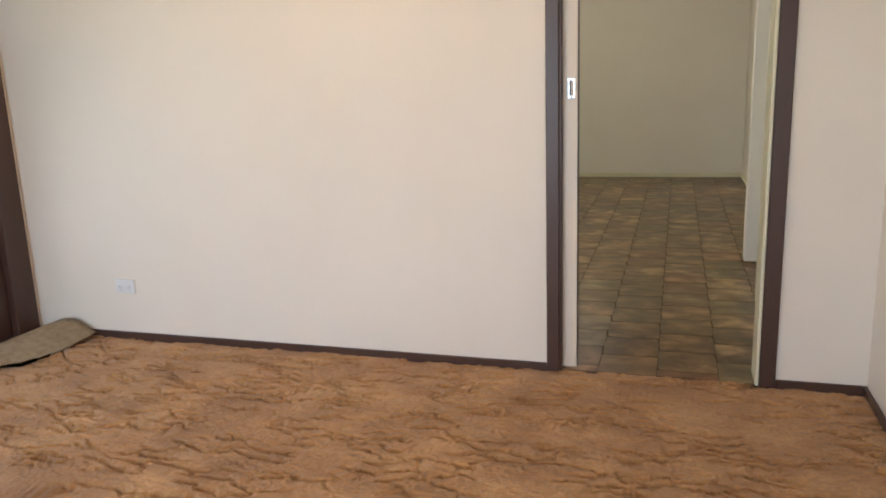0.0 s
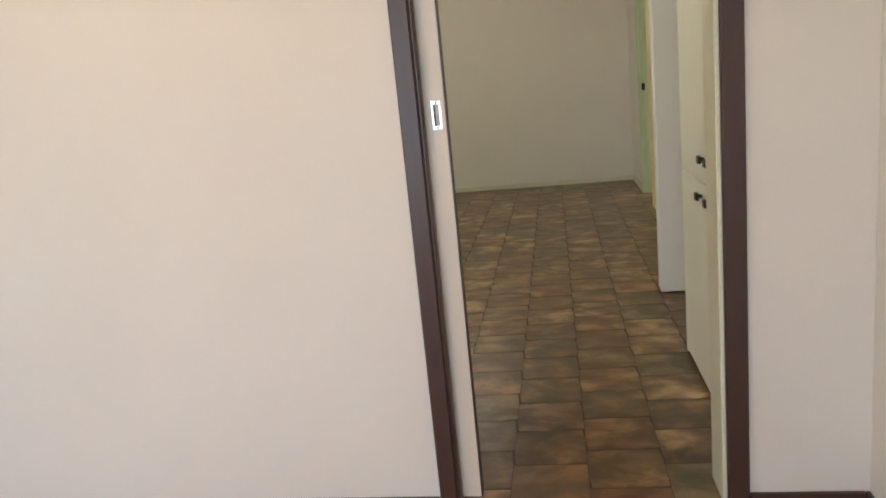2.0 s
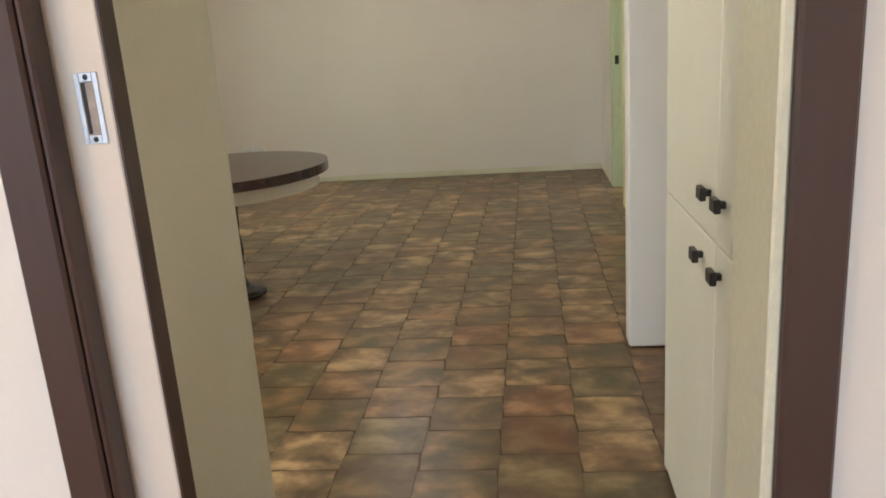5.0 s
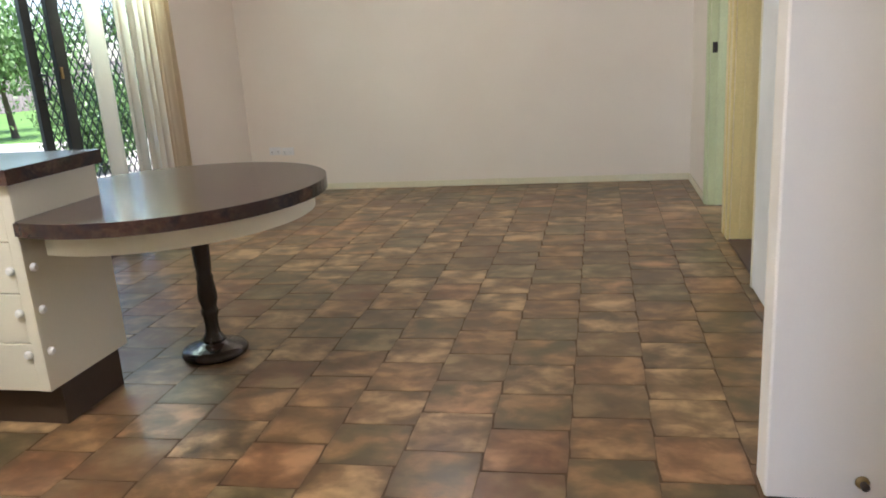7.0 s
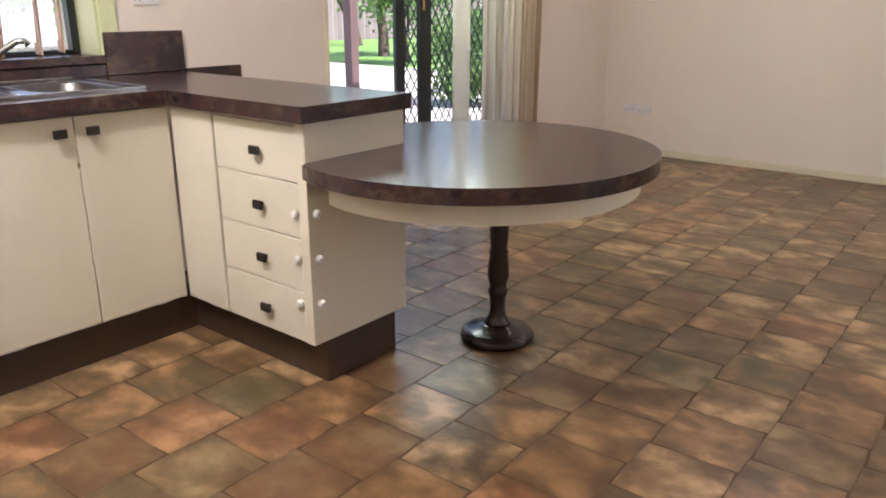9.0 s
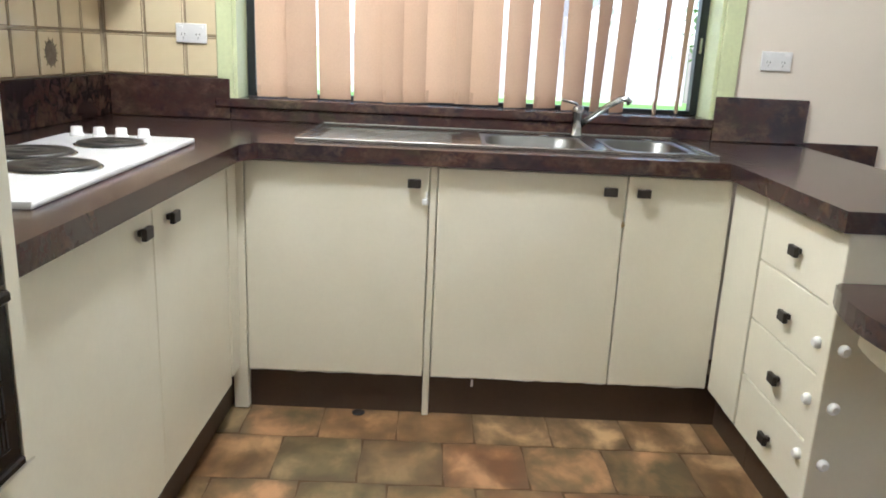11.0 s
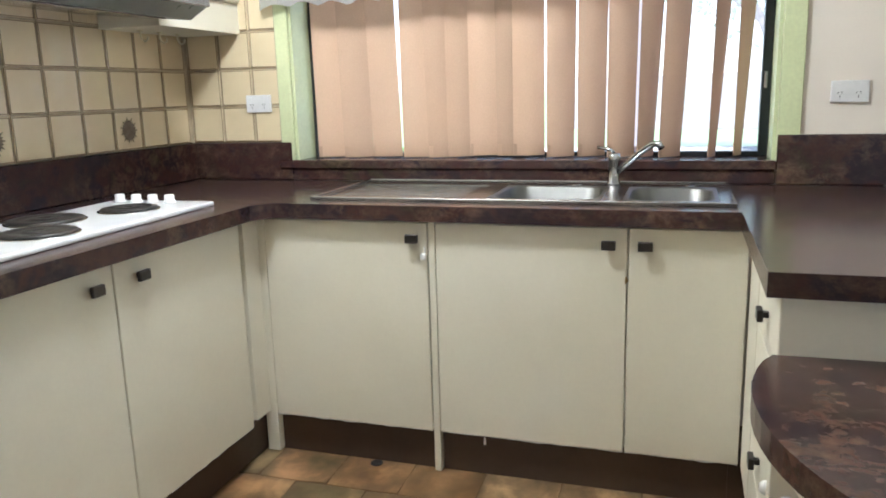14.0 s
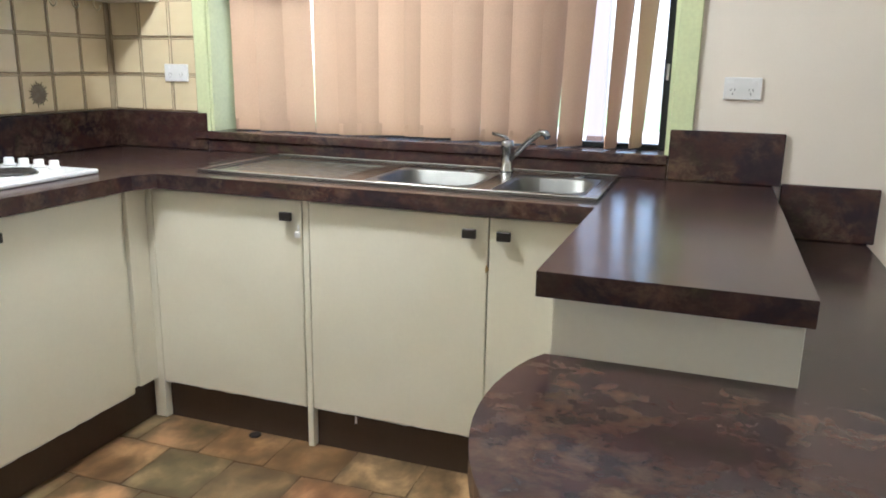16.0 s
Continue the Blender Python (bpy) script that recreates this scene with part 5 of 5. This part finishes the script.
def slat_stack():
    """Bunched cream slats of the dining room blind, drawn to one side."""
    b = thing("vertical_blind", "cream vertical blind drawn back in a bunch beside the sliding door", "window blind")
    part("head_rail", box(WX + 0.02, WX + 0.07, SL_Y0 - 0.1, 10.0, 2.12, 2.16, 0.003), WHITE_PLASTIC, b)
    rng = random.Random(9)
    # where each slat hangs along the rail and its turn in degrees
    for y, turn in ((8.785, -22), (9.035, 24), (9.115, 6), (9.190, 14), (9.262, 4), (9.335, 12), (9.405, 6)):
        bm = bmesh.new()
        cols = []
        for k in range(5):
            u = k / 4 - 0.5
            cols.append([bm.verts.new((0.007 * math.cos(u * math.pi), u * 0.127, z)) for z in (0.04, 1.0, 2.12)])
        for a, c in zip(cols, cols[1:]):
            for k in range(2):
                bm.faces.new((a[k], c[k], c[k + 1], a[k + 1])).smooth = True
        bmesh.ops.solidify(bm, geom=bm.faces[:], thickness=0.0012)
        moved(bm, Matrix.Translation((WX + 0.06 + rng.uniform(-0.01, 0.01), y, 0)) @ Matrix.Rotation(radians(turn), 4, "Z"))
        part("slat", bm, DRAPE, b)
    bm = bmesh.new()
    prev = None
    for k in range(60):
        u = k / 59
        yy = 9.44 + 0.25 * u
        xx = WX + 0.055 + 0.026 * math.sin(u * 13) + 0.008 * math.sin(u * 33)
        col = [bm.verts.new((xx + 0.004 * math.sin(z * 5 + u * 9), yy, z)) for z in (0.03, 0.5, 1.0, 1.5, 2.11)]
        if prev:
            for c in range(4):
                bm.faces.new((prev[c], col[c], col[c + 1], prev[c + 1])).smooth = True
        prev = col
    bmesh.ops.solidify(bm, geom=bm.faces[:], thickness=0.0015)
    solid("curtain", bm, DRAPE_TAN, "tan curtain gathered beside the sliding door", "curtain")
    return b


slat_stack()

# hall window
window_2 = tagged(new("window_2"), "small hall window with white frame", "window", kind="structure")
part("window_frame", boxes((2.72, 2.76, 9.0, 9.04, 0.95, 2.05), (2.72, 2.76, 9.96, 10.0, 0.95, 2.05), (2.72, 2.76, 9.04, 9.96, 0.95, 0.99), (2.72, 2.76, 9.04, 9.96, 2.01, 2.05)), WHITE_DOOR, window_2)
part("pane", box(2.737, 2.743, 9.04, 9.96, 0.99, 2.01), GLASS, window_2).visible_shadow = False

# ---- outside ----
structure("ground", boxes((-400, 400, -400, 400, -0.5, -0.16)), GRASS, "mown green lawn", "lawn")
structure("pavement", box(-17.5, WX - 0.23, 1.0, 17.0, -0.159, -0.06, 0.01), PAVING, "pale sunlit concrete paving", "paving")
structure("roof", boxes((-3.75, 3.2, -2.4, 11.6, CEIL + 0.12, CEIL + 0.26)), CEILING, "flat roof with eaves", "roof")
structure("outer_wall", boxes((2.82, 2.95, -1.75, 8.9, -0.15, CEIL + 0.1), (2.82, 2.95, 10.1, 11.1, -0.15, CEIL + 0.1), (1.22, 2.95, -1.9, -1.76, -0.15, CEIL + 0.1)), FENCE, "brick coloured outer wall", "wall")


def verandah_post(y, x=-5.05):
    p = thing("verandah_post", "stained square timber verandah post on a steel foot", "post", "verandah posts", (x, y, -0.06))
    part("shaft", box(-0.05, 0.05, -0.05, 0.05, 0.04, 2.6, 0.006), POST_WOOD, p)
    part("foot", box(-0.04, 0.04, -0.04, 0.04, 0.0, 0.0395), ALU_DARK, p)


for y in (5.9, 10.05, 13.0):
    verandah_post(y)
beam = solid("pergola_beam", box(-5.1, -5.0, 3.0, 14.0, 2.541, 2.70, 0.006), POST_WOOD, "stained timber beam across the verandah posts", "beam")


def paling_fence():
    f = thing("paling_fence", "grey weathered timber paling fence at the end of the lawn", "fence")
    bm = box(-0.055, 0.055, -0.01, 0.01, 0, 1.75, 0.004)
    data = bpy.data.meshes.new("paling")
    bm.to_mesh(data)
    bm.free()
    data.materials.append(FENCE)
    rng = random.Random(2)
    a, b = Vector((-27.0, 2.0, -0.16)), Vector((-19.0, 44.0, -0.16))
    n = 290
    ang = math.atan2((b - a).y, (b - a).x)
    for i in range(n):
        p = a.lerp(b, i / n)
        shared_part("paling", data, f, Matrix.Translation(p + Vector((0, 0, rng.uniform(-0.03, 0.03)))) @ Matrix.Rotation(ang, 4, "Z") @ Matrix.Diagonal((1.25, 1, 1, 1)))
    part("rail", moved(box(0, (b - a).length, 0.011, 0.05, 0.35, 0.43), Matrix.Translation(a) @ Matrix.Rotation(ang, 4, "Z")), FENCE, f)
    part("rail", moved(box(0, (b - a).length, 0.011, 0.05, 1.35, 1.43), Matrix.Translation(a) @ Matrix.Rotation(ang, 4, "Z")), FENCE, f)


paling_fence()


def tree(at, height, spread, seed, label):
    rng = random.Random(seed)
    t = thing("tree", label, "tree", "garden trees", at)
    tips = []
    wood = bmesh.new()

    def limb(p, d, length, r, level):
        pts, q = [p], p
        for i in range(4):
            d = (d + Vector((rng.uniform(-0.25, 0.25), rng.uniform(-0.25, 0.25), rng.uniform(-0.05, 0.2)))).normalized()
            q = q + d * length / 4
            pts.append(q)
        ring_prev = None
        for i, c in enumerate(pts):
            rr = r * (1 - 0.6 * i / 4)
            quat = d.to_track_quat("Z", "Y")
            ring = [wood.verts.new(c + quat @ Vector((rr * math.cos(k * math.pi / 3), rr * math.sin(k * math.pi / 3), 0))) for k in range(6)]
            if ring_prev:
                for k in range(6):
                    wood.faces.new((ring_prev[k], ring_prev[(k + 1) % 6], ring[(k + 1) % 6], ring[k])).smooth = True
            ring_prev = ring
        if level < 2:
            for i in range(4):
                limb(pts[rng.randint(2, 4)], Vector((rng.uniform(-1, 1), rng.uniform(-1, 1), rng.uniform(0.1, 0.8))).normalized(), length * 0.62, r * 0.45, level + 1)
        else:
            tips.extend(pts[2:])

    limb(Vector((0, 0, -0.1)), Vector((0, 0, 1)), height * 0.5, height * 0.03, 0)
    part("trunk", wood, BARK, t)
    verts, faces = [], []
    for tip in tips:
        for _ in range(80):
            c = tip + Vector((rng.gauss(0, 1), rng.gauss(0, 1), rng.gauss(0, 0.8))) * spread * 0.16
            s = rng.uniform(0.035, 0.085) * spread / 2.2
            e = Euler((rng.uniform(0, 6), rng.uniform(0, 6), rng.uniform(0, 6))).to_matrix()
            k = len(verts)
            verts += [tuple(c + e @ Vector(v)) for v in ((-s, 0, 0), (0, -s * 0.5, 0), (s, 0, 0), (0, s * 0.5, 0))]
            faces.append((k, k + 1, k + 2, k + 3))
    data = bpy.data.meshes.new("crown")
    data.from_pydata(verts, [], faces)
    data.materials.append(LEAF)
    crown = new("crown", data)
    crown.parent = t
    crown["kind"] = "stuff"


tree((-14.5, 20.5, -0.16), 5.5, 2.6, 1, "green leafy garden tree on the lawn")
tree((-16.5, 15.0, -0.16), 6.5, 3.0, 2, "green leafy garden tree by the fence")
tree((-13.0, 27.0, -0.16), 6.0, 2.8, 3, "green leafy garden tree by the fence")
tree((-19.0, 24.0, -0.16), 7.0, 3.4, 4, "green leafy garden tree by the fence")
tree((-8.2, 19.5, -0.16), 2.6, 1.9, 5, "green leafy shrub by the paving")
tree((-9.4, 22.5, -0.16), 3.2, 2.2, 6, "green leafy shrub by the paving")
tree((-5.95, 13.05, -0.06), 1.5, 1.05, 12, "green leafy shrub beside the verandah paving")
tree((-5.75, 12.75, -0.06), 0.9, 1.05, 13, "low green shrub beside the verandah paving")
tree((-6.7, 14.5, -0.06), 1.4, 1.4, 14, "green leafy shrub beside the verandah paving")
tree((-15.0, 8.0, -0.16), 6.0, 3.0, 7, "green leafy garden tree by the fence")
tree((-7.6, 18.4, -0.16), 2.5, 2.2, 8, "green leafy shrub by the paving")
tree((-12.5, 19.2, -0.16), 3.0, 2.6, 9, "green leafy shrub on the lawn")
tree((-18.2, 12.0, -0.16), 4.0, 3.0, 10, "green leafy shrub by the fence")
tree((-19.2, 16.5, -0.16), 4.5, 3.2, 11, "green leafy shrub by the fence")

# ---- floor tiles ----
def floor_tiles():
    floor = tagged(new("floor_tiles"), "glazed mottled olive, tan and terracotta floor tiles with dark joints", "floor", kind="structure")
    p, j = 0.254, 0.0014
    rng = random.Random(11)
    variants = []
    for v in range(6):
        bm = bmesh.new()
        ring_t, ring_b = [], []
        w = p - j
        pts = []
        for (ax, ay), (bx, by) in (((0, 0), (1, 0)), ((1, 0), (1, 1)), ((1, 1), (0, 1)), ((0, 1), (0, 0))):
            for s in (0.03, 0.35, 0.68):
                wob = rng.uniform(0, 0.0009)
                x, y = ax + (bx - ax) * s, ay + (by - ay) * s
                nx, ny = -(by - ay), bx - ax
                pts.append(((x - 0.5) * w + nx * wob, (y - 0.5) * w + ny * wob))
        n = len(pts)
        low = [bm.verts.new((x, y, -0.0012)) for x, y in pts]
        mid = [bm.verts.new((x, y, -0.0004)) for x, y in pts]
        top = [bm.verts.new((x * 0.990, y * 0.990, 0.0)) for x, y in pts]
        for a, b in ((low, mid), (mid, top)):
            for i in range(n):
                bm.faces.new((a[i], a[(i + 1) % n], b[(i + 1) % n], b[i]))
        bm.faces.new(top)
        data = bpy.data.meshes.new("tile")
        bm.to_mesh(data)
        bm.free()
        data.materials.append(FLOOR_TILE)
        variants.append(data)
    far_v, far_f, near = [], [], []
    col = 0
    x = 0.004 - p * 11
    while x < 2.75:
        y = (7.005 if col % 2 else 7.112) - 13 * p + rng.uniform(-0.008, 0.008)
        while y < FARY + p:
            cx, cy = x + p / 2, y + p / 2
            ok = WX - 0.05 < cx < (1.02 if not (7.9 < cy < 9.9) else 2.7) + 0.2
            if ok and y + p > 3.99 and cy < FARY + 0.1:
                near.append((cx, cy))
            y += p
        x += p
        col += 1
    def clip_rank(c):
        return abs(c[0] - (-0.35)) * 0.9 + abs(c[1] - 6.3)
    near.sort(key=clip_rank)
    inside = [c for c in near if c[1] - p / 2 > 3.988 and c[1] + p / 2 < FARY - 0.001 and c[0] - p / 2 > WX]
    rest = [c for c in near if c not in set(inside)]
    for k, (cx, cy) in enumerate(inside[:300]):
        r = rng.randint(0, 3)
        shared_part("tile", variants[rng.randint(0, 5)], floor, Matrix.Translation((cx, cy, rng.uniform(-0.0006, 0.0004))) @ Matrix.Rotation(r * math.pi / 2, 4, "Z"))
    for cx, cy in inside[300:] + rest:
        y0, y1 = max(cy - p / 2 + j / 2, 3.990), min(cy + p / 2 - j / 2, FARY - 0.001)
        x0, x1 = max(cx - p / 2 + j / 2, WX + 0.001), cx + p / 2 - j / 2
        if y1 - y0 < 0.01 or x1 - x0 < 0.01:
            continue
        b = len(far_v)
        e = 0.003
        far_v += [(x0, y0, -0.0020), (x1, y0, -0.0020), (x1, y1, -0.0020), (x0, y1, -0.0020), (x0 + e, y0 + e, 0), (x1 - e, y0 + e, 0), (x1 - e, y1 - e, 0), (x0 + e, y1 - e, 0)]
        far_f += [(b + 4, b + 5, b + 6, b + 7)] + [(b + i, b + (i + 1) % 4, b + 4 + (i + 1) % 4, b + 4 + i) for i in range(4)]
    data = bpy.data.meshes.new("tile_field")
    data.from_pydata(far_v, [], far_f)
    data.materials.append(FLOOR_TILE_FAR)
    ob = new("tile_field", data)
    ob.parent = floor
    ob["kind"] = "stuff"


floor_tiles()
